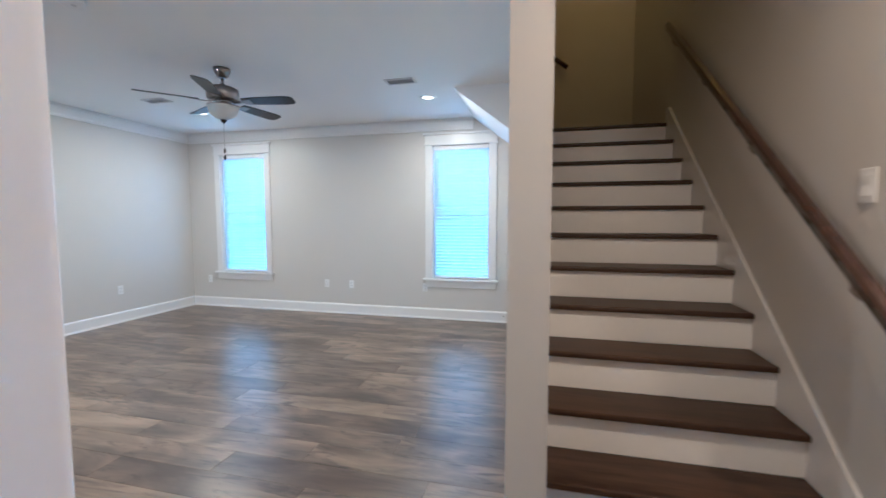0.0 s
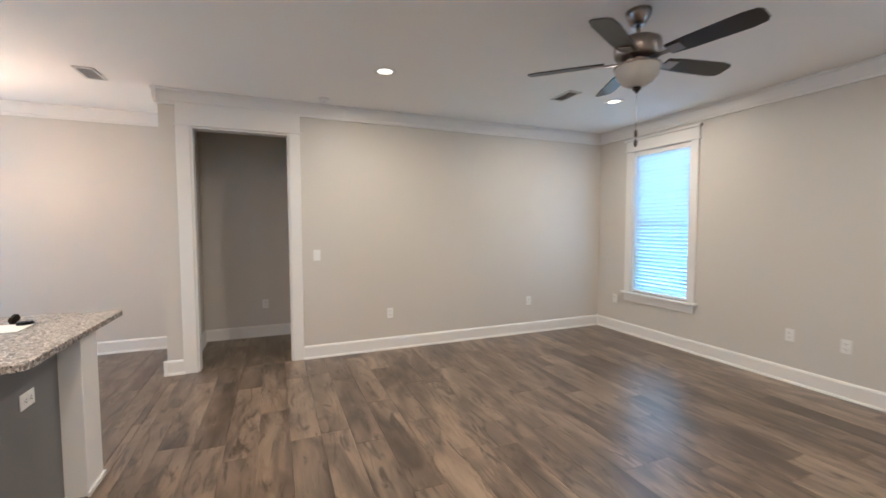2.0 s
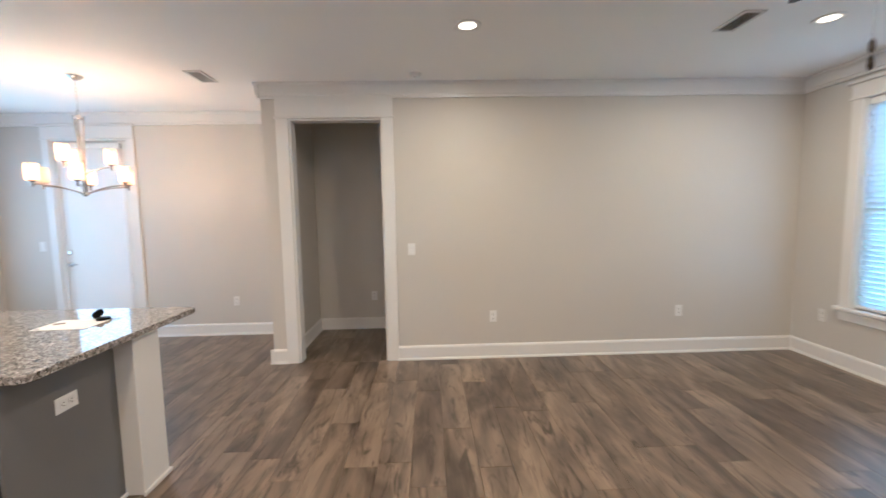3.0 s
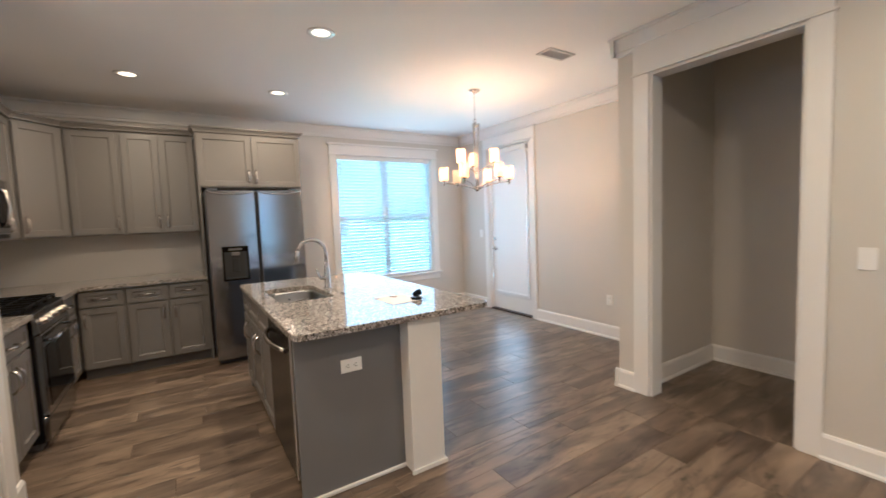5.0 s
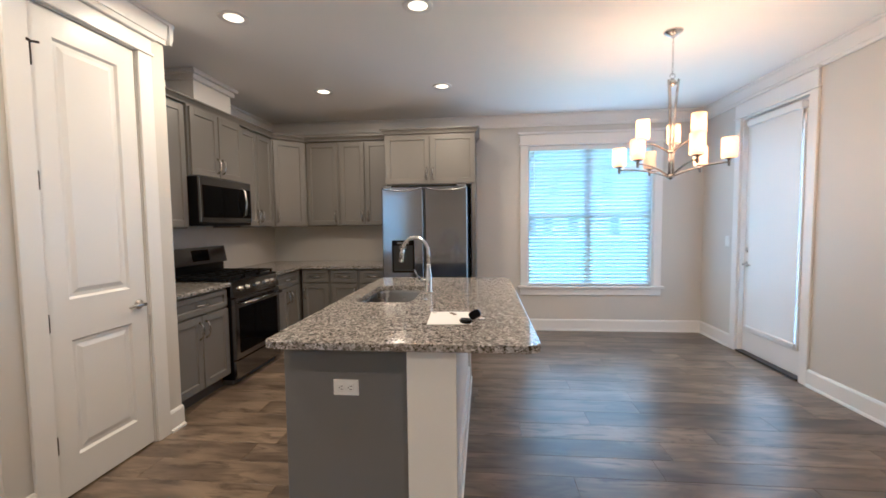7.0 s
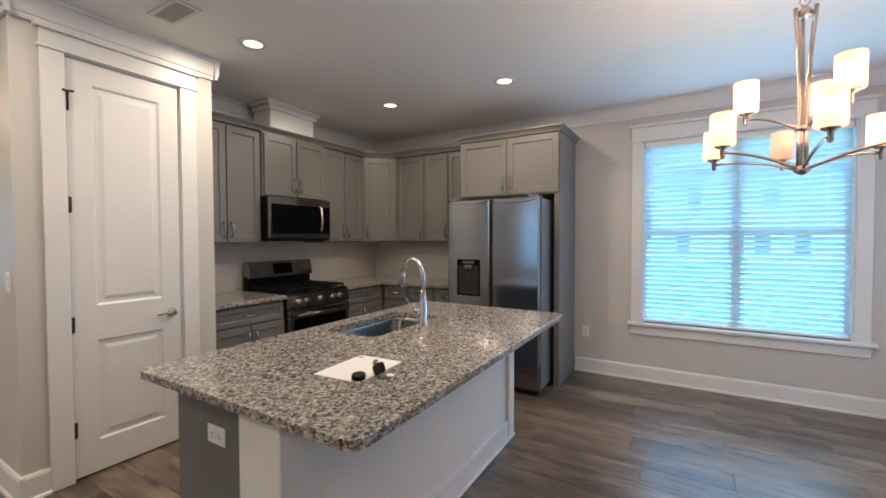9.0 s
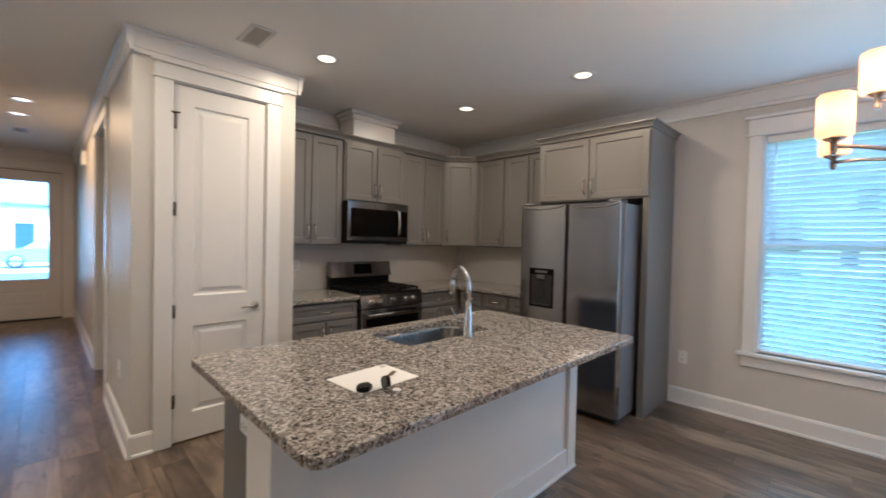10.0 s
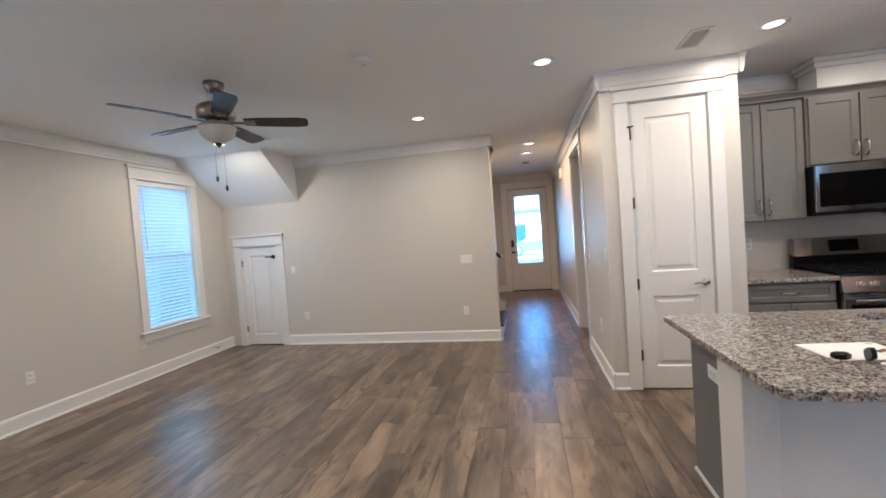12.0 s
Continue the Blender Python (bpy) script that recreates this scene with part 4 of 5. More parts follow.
for cx, cy in ((0.13, 0.16), (0.13, 0.44), (0.3825, 0.30), (0.635, 0.16), (0.635, 0.44)):
    part("burner", lathe(bmesh.new(), [(0.045, 0.915), (0.045, 0.924), (0.03, 0.926), (0.03, 0.932), (0.012, 0.934)], 18, (cx, cy)), IRON, rg)
part("back_riser", boxes((0.0, 0.585, 0.915, 0.765, 0.64, 1.04)), BLACK, rg)
bm = prism(bmesh.new(), [(0.545, 1.03), (0.64, 1.03), (0.64, 1.19), (0.575, 1.19)], "x", 0.0, 0.765)
bg = part("back_panel", bm, STEEL, rg)
bm = prism(bmesh.new(), [(0.5475, 1.06), (0.556, 1.06), (0.577, 1.165), (0.567, 1.165)], "x", 0.27, 0.50)
part("display", bm, BGLASS, bg, "black clock display")

# ---- microwave ----
mw = thing("microwave", pose(UPE - 0.105, -0.7275, 0, 0, 0, E90), "over-range stainless microwave with black glass door", "microwave")
part("body", boxes((0.0, 0.022, 1.395, 0.762, 0.43, 1.822)), BLACK, mw)
md = part("door", boxes((0.0, 0.0, 1.425, 0.762, 0.024, 1.822), bevel=0.004), STEEL, mw)
part("window", boxes((0.028, -0.004, 1.468, 0.640, 0.002, 1.752), bevel=0.003), BGLASS, md, "black microwave glass")
part("control_strip", boxes((0.642, -0.004, 1.468, 0.757, 0.002, 1.752), bevel=0.003), BGLASS, md)
part("handle", tube(bmesh.new(), [(0.61, 0.0, 1.485), (0.61, -0.03, 1.51), (0.61, -0.045, 1.62), (0.61, -0.03, 1.73), (0.61, 0.0, 1.755)], 0.013, 10), NICKEL, md)
part("vent_strip", boxes((0.01, 0.004, 1.398, 0.752, 0.02, 1.424)), BLACK, mw)

# ---- fridge ----
fr = thing("refrigerator", pose(-2.493, -1.79, 0, 0, 0, 180), "stainless side-by-side refrigerator with a water dispenser", "refrigerator")
part("body", boxes((0.005, 0.09, 0.03, 0.915, 0.90, 1.778), bevel=0.004), FRSIDE, fr, "grey painted cabinet sides")
part("foot_grille", boxes((0.02, 0.06, 0.0, 0.90, 0.5, 0.05)), DARKP, fr)


def fridge_door(x0, x1):
    """A door whose top edge is cut back in a shallow bow."""
    bm = box(bmesh.new(), x0, 0.0, 0.055, x1, 0.082, 1.788, bevel=0.010, seg=3)
    return bm


d1 = part("freezer_door", fridge_door(0.0, 0.447), STEEL, fr)
d2 = part("fridge_door", fridge_door(0.473, 0.92), STEEL, fr)
for dd, a, b in ((d1, 0.0, 0.447), (d2, 0.473, 0.92)):
    pts = [(a + 0.012 + (b - a - 0.024) * i / 12, -0.0055, 1.782 - 0.035 * (1 - (i / 6 - 1) ** 2) ** 0.6) for i in range(13)]
    part("top_lip", tube(bmesh.new(), pts, 0.0075, 8), CHROME, dd)
# dark strip that paints in the shade between the doors
part("door_gap_shade", boxes((0.447, 0.03, 0.06, 0.473, 0.088, 1.778)), DARKP, fr)
# the dispenser: a frame round a dark recess, with display, nozzle, paddle and tray
fx0, fx1, fz0, fz1 = 0.105, 0.350, 0.865, 1.215
dp = part("dispenser", boxes((fx0, -0.006, fz0, fx0 + 0.016, 0.004, fz1), (fx1 - 0.016, -0.006, fz0, fx1, 0.004, fz1), (fx0 + 0.016, -0.006, fz0, fx1 - 0.016, 0.004, fz0 + 0.016), (fx0 + 0.016, -0.006, fz1 - 0.055, fx1 - 0.016, 0.004, fz1), bevel=0.002), BGLASS, d1, "black water dispenser frame")
part("recess", boxes((fx0 + 0.016, -0.002, fz0 + 0.016, fx1 - 0.016, 0.002, fz1 - 0.055)), DARKP, dp)
part("display", boxes((fx0 + 0.06, -0.0075, fz1 - 0.040, fx1 - 0.06, -0.0055, fz1 - 0.018)), KICK, dp)
part("nozzle", boxes((0.190, -0.020, fz1 - 0.095, 0.265, -0.002, fz1 - 0.058), bevel=0.004), KICK, dp, "grey dispenser nozzle")
part("drip_tray", boxes((0.140, -0.016, fz0 + 0.017, 0.315, -0.002, fz0 + 0.030), bevel=0.002), DARKP, dp)
part("paddle", boxes((0.195, -0.010, 0.955, 0.260, -0.002, 1.085), bevel=0.003), DARKP, dp)
for x in (0.06, 0.86):
    part("hinge_cover", boxes((x - 0.05, 0.02, 1.779, x + 0.05, 0.16, 1.806), bevel=0.006), STEELD, fr)

# ---- island ----
IX0, IX1, IY0, IY1 = -3.475, -2.70, -1.045, 0.825
isl = thing("kitchen_island", pose(0, 0, 0), "kitchen island with slate end panel and white panelled seating side", "kitchen island")
part("end_panel", boxes((-3.27, IY1 - 0.02, 0, IX1 + 0.012, IY1, 0.873), bevel=0.002), ISLE, isl, "slate grey painted end panel")
part("end_shoe", boxes((-3.27, IY1, 0.001, IX1 + 0.012, IY1 + 0.014, 0.024), bevel=0.004), TRIM, isl)
part("corner_post", boxes((IX0, 0.80, 0, -3.268, 0.925, 0.873), bevel=0.003), TRIM, isl, "white boxed corner post")
part("post_shoe", boxes((IX0 - 0.012, 0.925, 0.001, -3.256, 0.937, 0.022), (IX0 - 0.012, 0.80, 0.001, IX0, 0.925, 0.022)), TRIM, isl)
part("back_panel", boxes((IX0 + 0.03, IY0, 0, IX0 + 0.05, 0.80, 0.873)), TRIM, isl, "white seating-side panel")
part("back_stile", boxes((IX0 + 0.005, IY0, 0.0, IX0 + 0.03, IY0 + 0.095, 0.873), bevel=0.002), TRIM, isl)
part("back_rail", boxes((IX0 + 0.012, IY0 + 0.095, 0.0, IX0 + 0.03, 0.80, 0.14), bevel=0.002), TRIM, isl)
part("back_shoe", boxes((IX0 - 0.005, IY0, 0.001, IX0 + 0.012, 0.80, 0.024), bevel=0.005), TRIM, isl)
part("south_panel", boxes((IX0 + 0.05, IY0, 0, IX1 + 0.0, IY0 + 0.02, 0.873)), ISLE, isl)
part("carcass", boxes((IX0 + 0.05, IY0 + 0.02, 0.105, IX1, -0.61, 0.873), (IX0 + 0.05, -0.61, 0.105, IX1, 0.18, 0.66), (IX1 - 0.02, -0.61, 0.66, IX1, 0.18, 0.873), (IX0 + 0.05, -0.61, 0.66, -3.18, 0.18, 0.873), (IX0 + 0.05, 0.18, 0.105, IX1 - 0.6, IY1 - 0.02, 0.873)), CAB, isl)
part("toe_kick", boxes((IX0 + 0.05, IY0 + 0.02, 0, IX1 - 0.07, IY1 - 0.02, 0.105)), KICK, isl)
X90 = 90
for ys, w, doors in ((-1.02, 0.30, "r"), (-0.72, 0.45, "r"), (-0.27, 0.45, "l")):
    d = part("door", shaker(w - 0.012, 0.56), CAB, isl)
    d.matrix_basis = pose(IX1 + 0.02, ys + 0.006, 0.12, 0, 0, X90)
    part("handle", pull(bmesh.new(), 0.03 if doors == "l" else w - 0.042, 0, 0.45, True), NICKEL, d, "brushed nickel bow handle")
    dr = part("drawer_front", shaker(w - 0.012, 0.145, 0, 0.04), CAB, isl)
    dr.matrix_basis = pose(IX1 + 0.02, ys + 0.006, 0.705, 0, 0, X90)
dw = thing("dishwasher", pose(IX1 + 0.022, 0.19, 0, 0, 0, X90), "black stainless dishwasher built into the island", "dishwasher")
part("body", boxes((0.01, 0.03, 0.10, 0.60, 0.58, 0.868)), BLACK, dw)
wd = part("door", boxes((0.008, 0.0, 0.115, 0.602, 0.032, 0.866), bevel=0.006, seg=2), DISHM, dw)
part("edge_strip", boxes((0.596, -0.003, 0.12, 0.606, 0.03, 0.862)), NICKEL, wd)
part("handle", tube(bmesh.new(), [(0.05 + 0.51 * i / 12, -0.012 - 0.040 * (1 - (i / 6 - 1) ** 2), 0.785) for i in range(13)], 0.013, 10), NICKEL, wd)
part("kick_panel", boxes((0.01, 0.06, 0.0, 0.60, 0.10, 0.10)), BLACK, dw)

# island top, with the hole for the sink
TX0, TX1, TY0, TY1 = -3.815, -2.662, -1.075, 0.965
SKX0, SKX1, SKY0, SKY1 = -3.145, -2.775, -0.565, 0.105


def rounded(x0, y0, x1, y1, r, n=5):
    out = []
    for cx, cy, a in ((x1 - r, y1 - r, 0), (x0 + r, y1 - r, 90), (x0 + r, y0 + r, 180), (x1 - r, y0 + r, 270)):
        for i in range(n + 1):
            t = radians(a + 90 * i / n)
            out.append((cx + r * math.cos(t), cy + r * math.sin(t)))
    return out


outer, inner = rounded(TX0, TY0, TX1, TY1, 0.05), rounded(SKX0, SKY0, SKX1, SKY1, 0.07)
bm = bmesh.new()
lay = []
for z, k in ((CT0, 0.0), (CT0, 0.004), (CT0 + 0.003, 0.0), (CT1 - 0.004, 0.0), (CT1 - 0.001, 0.0015), (CT1, 0.005)):
    cx, cy = (TX0 + TX1) / 2, (TY0 + TY1) / 2
    fx, fy = 1 - 2 * k / (TX1 - TX0), 1 - 2 * k / (TY1 - TY0)
    lay.append([bm.verts.new((cx + (x - cx) * fx, cy + (y - cy) * fy, z)) for x, y in outer])
lay = lay[1:]
i0, i1 = ([bm.verts.new((x, y, z)) for x, y in inner] for z in (CT0, CT1))
n = len(outer)
for a, b in zip(lay, lay[1:]):
    for i in range(n):
        bm.faces.new((a[i], a[(i + 1) % n], b[(i + 1) % n], b[i]))
for o_, i_ in ((lay[0], i0), (lay[-1], i1)):
    for i in range(n):
        bm.faces.new((o_[i], o_[(i + 1) % n], i_[(i + 1) % n], i_[i]))
for i in range(n):
    bm.faces.new((i0[i], i0[(i + 1) % n], i1[(i + 1) % n], i1[i]))
top = thing("island_worktop", pose(0, 0, 0), "speckled grey granite island top with rounded corners", "worktop")
part("slab", bm, GRANITE, top)
sk = thing("kitchen_sink", pose(0, 0, 0), "undermount stainless single-bowl sink in the island", "sink")
bm = bmesh.new()
rings = []
for k, z in ((-0.012, CT0 - 0.001), (-0.002, CT0 - 0.001), (0.004, CT0 - 0.02), (0.010, 0.73), (0.03, 0.70), (0.06, 0.692)):
    rings.append([bm.verts.new((x, y, z)) for x, y in rounded(SKX0 + k, SKY0 + k, SKX1 - k, SKY1 - k, 0.07)])
for a, b in zip(rings, rings[1:]):
    for i in range(n):
        bm.faces.new((a[i], a[(i + 1) % n], b[(i + 1) % n], b[i])).smooth = True
bm.faces.new(rings[-1])
part("bowl", bm, SINKM, sk)
part("drain", lathe(bmesh.new(), [(0.05, 0.693), (0.05, 0.697), (0.035, 0.698), (0.03, 0.695)], 20, ((SKX0 + SKX1) / 2, -0.23)), CHROME, sk)

# faucet
fa = thing("kitchen_faucet", pose(-3.20, -0.275, CT1, 0, 0, -20), "tall chrome gooseneck pull-down faucet", "faucet")
part("base", lathe(bmesh.new(), [(0.030, 0), (0.030, 0.006), (0.023, 0.012), (0.022, 0.13), (0.017, 0.16), (0.0155, 0.20)], 20), CHROME, fa)
path = [(0, 0, 0.19), (0, 0, 0.28)] + [(0.105 - 0.105 * math.cos(radians(a)), 0, 0.28 + 0.105 * math.sin(radians(a))) for a in range(15, 166, 15)]
part("neck", tube(bmesh.new(), path, 0.0135, 12), CHROME, fa)
e = path[-1]
part("spray_head", tube(bmesh.new(), [e, (e[0] + 0.006, 0, e[2] - 0.03), (e[0] + 0.016, 0, e[2] - 0.10)], [0.014, 0.017, 0.019], 14), CHROME, fa)
bm = tube(bmesh.new(), [(0.0, 0, 0.085), (0.025, 0.02, 0.085), (0.05, 0.04, 0.088)], [0.014, 0.013, 0.011], 10)
tube(bm, [(0.045, 0.036, 0.088), (0.062, 0.060, 0.13), (0.07, 0.075, 0.165)], [0.007, 0.0065, 0.006], 8)
part("lever", bm, CHROME, fa)
so = thing("sink_button", pose(-3.215, 0.03, CT1), "small chrome disposal button by the sink", "button")
part("cap", lathe(bmesh.new(), [(0.018, 0), (0.018, 0.006), (0.010, 0.008), (0.009, 0.012)], 16), CHROME, so)

# things on the island
pp = solid("paper_sheet", boxes((-0.108, -0.14, 0, 0.108, 0.14, 0.0012)), PAPER, "white sheet of paper lying on the granite", "paper")
pp.matrix_basis = pose(-3.417, 0.508, CT1 + 0.001, 0, 0, 3)
nb = solid("paper_slip", boxes((-0.026, -0.009, 0, 0.026, 0.009, 0.004), bevel=0.0015), SLIP, "small brown slip lying on the paper", "slip")
nb.matrix_basis = pose(-3.425, 0.425, CT1 + 0.0025, 0, 0, -58)
nb = solid("round_tag", lathe(bmesh.new(), [(0.012, 0), (0.013, 0.002), (0.011, 0.004)], 18), VENTM, "small round pale tag on the paper", "tag")
nb.matrix_basis = pose(-3.325, 0.398, CT1 + 0.0025)
nb = solid("round_tag", lathe(bmesh.new(), [(0.015, 0), (0.016, 0.002), (0.014, 0.004)], 18), PLASTIC, "white plastic key tag on the granite", "tag")
nb.matrix_basis = pose(-3.578, 0.520, CT1 + 0.001)
kf = thing("key_fob", pose(-3.500, 0.606, CT1 + 0.0025, 0, 0, 35), "rounded black car key fob lying on the paper", "key")
bm = prism(bmesh.new(), rounded(-0.024, -0.034, 0.024, 0.034, 0.02), "z", 0, 0.016)
bmesh.ops.bevel(bm, geom=[e for e in bm.edges if abs(e.verts[0].co.z - e.verts[1].co.z) < 1e-5], offset=0.005, segments=2, affect="EDGES")
part("fob", bm, BLACK, kf)
for yy in (-0.012, 0.006):
    part("button", boxes((-0.012, yy - 0.006, 0.0155, 0.012, yy + 0.006, 0.0175), bevel=0.001), DARKP, kf)
part("ring", tube(bmesh.new(), [(0.02 * math.cos(a * 0.5236), 0.052 + 0.02 * math.sin(a * 0.5236), 0.002) for a in range(13)], 0.0014, 6), NICKEL, kf)
kf = thing("key_fob", pose(-3.552, 0.546, CT1 + 0.001, 0, 0, -14), "black key remote standing tilted on its edge", "key")
tilt = pose(0, 0, 0.001, 0, 28, 0)
bm = prism(bmesh.new(), rounded(-0.030, 0.0, 0.030, 0.040, 0.015), "y", -0.007, 0.007)
bmesh.ops.transform(bm, matrix=tilt, verts=bm.verts)
lift = 0.001 - min(v.co.z for v in bm.verts)
bmesh.ops.translate(bm, vec=(0, 0, lift), verts=bm.verts)
part("fob", bm, BLACK, kf)
part("ring", tube(bmesh.new(), [(-0.03 + 0.018 * math.cos(a * 0.5236), 0.010 + 0.018 * math.sin(a * 0.5236), 0.003) for a in range(13)], 0.0014, 6), NICKEL, kf)
bm = boxes((-0.052, -0.004, 0.001, -0.012, 0.004, 0.0032), bevel=0.0008)
bmesh.ops.transform(bm, matrix=pose(-0.02, 0.028, 0, 0, 0, 70), verts=bm.verts)
part("key_blade", bm, NICKEL, kf)


# ---- chandelier ----
ch = thing("chandelier", pose(-4.948, -0.604, 0), "nine-light brushed nickel chandelier, one cylinder shade unlit", "chandelier")
part("canopy", lathe(bmesh.new(), [(0.012, H - 0.045), (0.03, H - 0.034), (0.062, H - 0.012), (0.065, H - 0.001)], 28), CHROME, ch)
bm = bmesh.new()
k = 0
z = H - 0.05
while z > 2.44:
    c = (0, 0, z - 0.014)
    pts = [(0.006 * math.cos(a * 0.6283), 0, z - 0.014 + 0.017 * math.sin(a * 0.6283)) if k % 2 else (0, 0.006 * math.cos(a * 0.6283), z - 0.014 + 0.017 * math.sin(a * 0.6283)) for a in range(11)]
    tube(bm, pts, 0.0016, 5)
    z -= 0.029
    k += 1
part("chain", bm, NICKEL, ch)
part("hanging_loop", tube(bmesh.new(), [(0.018 * math.cos(a * 0.5236), 0, 2.43 + 0.018 * math.sin(a * 0.5236)) for a in range(13)], 0.003, 6), NICKEL, ch)
part("top_hub", lathe(bmesh.new(), [(0.010, 2.36), (0.028, 2.365), (0.028, 2.385), (0.008, 2.412)], 18), NICKEL, ch)
part("middle_hub", lathe(bmesh.new(), [(0.016, 1.875), (0.030, 1.880), (0.030, 1.900), (0.016, 1.905)], 18), NICKEL, ch)
part("bottom_hub", lathe(bmesh.new(), [(0.006, 1.688), (0.018, 1.694), (0.030, 1.705), (0.030, 1.722), (0.012, 1.735)], 18), NICKEL, ch)
for a in (30, 150, 270):
    c, s = math.cos(radians(a)), math.sin(radians(a))
    pts = [(r * c, r * s, zz) for r, zz in ((0.016, 1.71), (0.014, 1.85), (0.016, 2.05), (0.024, 2.22), (0.040, 2.40))]
    part("upright_rod", tube(bmesh.new(), pts, 0.0085, 8), NICKEL, ch)


def lamp_arm(a, r, z0, z1, lit=True):
    c, s = math.cos(radians(a)), math.sin(radians(a))
    pts = []
    for i in range(9):
        u = i / 8
        pts.append(((0.02 + (r - 0.02) * u) * c, (0.02 + (r - 0.02) * u) * s, z0 + (z1 - z0) * (1 - (1 - u) ** 2)))
    arm = part("arm", tube(bmesh.new(), pts, 0.0068, 8), NICKEL, ch)
    x, y = r * c, r * s
    part("cup", lathe(bmesh.new(), [(0.006, z1 - 0.028), (0.010, z1 - 0.02), (0.010, z1 + 0.012), (0.030, z1 + 0.022), (0.032, z1 + 0.030)], 18, (x, y)), NICKEL, arm)
    b = z1 + 0.028
    part("shade", lathe(bmesh.new(), [(0.012, b + 0.001), (0.042, b), (0.047, b + 0.006), (0.047, b + 0.136), (0.044, b + 0.138), (0.030, b + 0.138), (0.030, b + 0.134), (0.0435, b + 0.134), (0.0435, b + 0.008), (0.012, b + 0.005)], 24, (x, y), cap=False), SHADE, arm, "lit frosted glass cylinder shade" if lit else "unlit frosted glass cylinder shade").visible_shadow = False
    if not lit:
        return
    lamp = bpy.data.lights.new("bulb", "POINT")
    lamp.energy, lamp.color, lamp.shadow_soft_size = BULB_POWER, BULB_COLOR, 0.022
    o = new("bulb", lamp)
    o.matrix_world = pose(-4.948 + x, -0.604 + y, b + 0.07)


for i in range(6):
    lamp_arm(32 + 60 * i, 0.35, 1.715, 1.785, i != 4)
for i in range(3):
    lamp_arm(2 + 120 * i, 0.20, 1.89, 1.955)

# ---- ceiling fan ----
fan = thing("ceiling_fan", pose(-2.495, 3.954, 0), "five-blade dark ceiling fan with an unlit glass bowl", "ceiling fan")
part("canopy", lathe(bmesh.new(), [(0.030, H - 0.085), (0.048, H - 0.075), (0.070, H - 0.028), (0.074, H - 0.001)], 28), PEWTER, fan)
part("downrod", lathe(bmesh.new(), [(0.013, 2.58), (0.013, H - 0.07)], 14), PEWTER, fan)
part("collar", lathe(bmesh.new(), [(0.04, 2.575), (0.036, 2.592), (0.02, 2.61)], 20), PEWTER, fan)
part("motor_housing", lathe(bmesh.new(), [(0.06, 2.452), (0.118, 2.460), (0.132, 2.475), (0.136, 2.52), (0.130, 2.56), (0.10, 2.577), (0.04, 2.582)], 36), PEWTER, fan)
part("switch_housing", lathe(bmesh.new(), [(0.055, 2.395), (0.062, 2.41), (0.062, 2.44), (0.075, 2.452)], 28), PEWTER, fan)
part("glass_bowl", lathe(bmesh.new(), [(0.012, 2.288), (0.05, 2.296), (0.09, 2.320), (0.118, 2.355), (0.130, 2.400), (0.132, 2.408), (0.127, 2.408)], 36), BOWL, fan, "white alabaster glass bowl")
part("bowl_rim", lathe(bmesh.new(), [(0.060, 2.407), (0.134, 2.407), (0.134, 2.414), (0.060, 2.414)], 36), PEWTER, fan)
part("finial", lathe(bmesh.new(), [(0.004, 2.254), (0.010, 2.264), (0.022, 2.276), (0.026, 2.290)], 18), BRONZE, fan)
for a in (9.5, 81.5, 153.5, 225.5, 297.5):
    m = pose(0, 0, 2.452, 0, 0, a) @ pose(0, 0, 0, -12, 0, 0)
    bm = bmesh.new()
    out = [(0.19, -0.050), (0.30, -0.062), (0.58, -0.071), (0.645, -0.060), (0.662, -0.035), (0.662, 0.035), (0.645, 0.060), (0.58, 0.071), (0.30, 0.062), (0.19, 0.050)]
    prism(bm, out, "z", -0.004, 0.003)
    bmesh.ops.transform(bm, matrix=m, verts=bm.verts)
    bl = part("blade", bm, BLADE, fan, "dark brown fan blade")
    bm = boxes((0.09, -0.016, -0.014, 0.20, 0.016, -0.005), (0.19, -0.038, -0.010, 0.27, 0.038, -0.0042), bevel=0.003)
    bmesh.ops.transform(bm, matrix=m, verts=bm.verts)
    part("blade_iron", bm, PEWTER, bl)
for dx, dy, z in ((-0.020, 0.022, 2.03), (0.020, -0.022, 1.96)):
    pc = part("pull_chain", tube(bmesh.new(), [(dx * 0.3, dy * 0.3, 2.27), (dx, dy, 2.22), (dx, dy, z)], 0.0013, 5), NICKEL, fan)
    part("chain_knob", lathe(bmesh.new(), [(0.003, z + 0.012), (0.009, z), (0.010, z - 0.022), (0.005, z - 0.034)], 12, (dx, dy)), BRONZE, pc)


# ---- plates, vents and detectors ----
def outlet(x, y, z, rz, label="white duplex wall outlet", turned=False):
    th = thing("wall_outlet", pose(x, y, z, 0, 0, rz) @ pose(0, 0, 0, 0, 90 if turned else 0, 0), label, "outlet", "wall outlets")
    part("plate", boxes((-0.036, -0.006, -0.058, 0.036, 0, 0.058), bevel=0.003, seg=2), PLASTIC, th)
    for zz in (-0.021, 0.021):
        s = part("socket", boxes((-0.017, -0.0085, zz - 0.015, 0.017, -0.005, zz + 0.015), bevel=0.004, seg=2), PLASTIC, th)
        # the plug holes' shade, put on as thin dark bars
        part("slot_shade", boxes((-0.0085, -0.0092, zz - 0.003, -0.0055, -0.0084, zz + 0.007), (0.0055, -0.0092, zz - 0.003, 0.0085, -0.0084, zz + 0.007), (-0.002, -0.0092, zz - 0.011, 0.002, -0.0084, zz - 0.007)), DARKP, s)
    return th


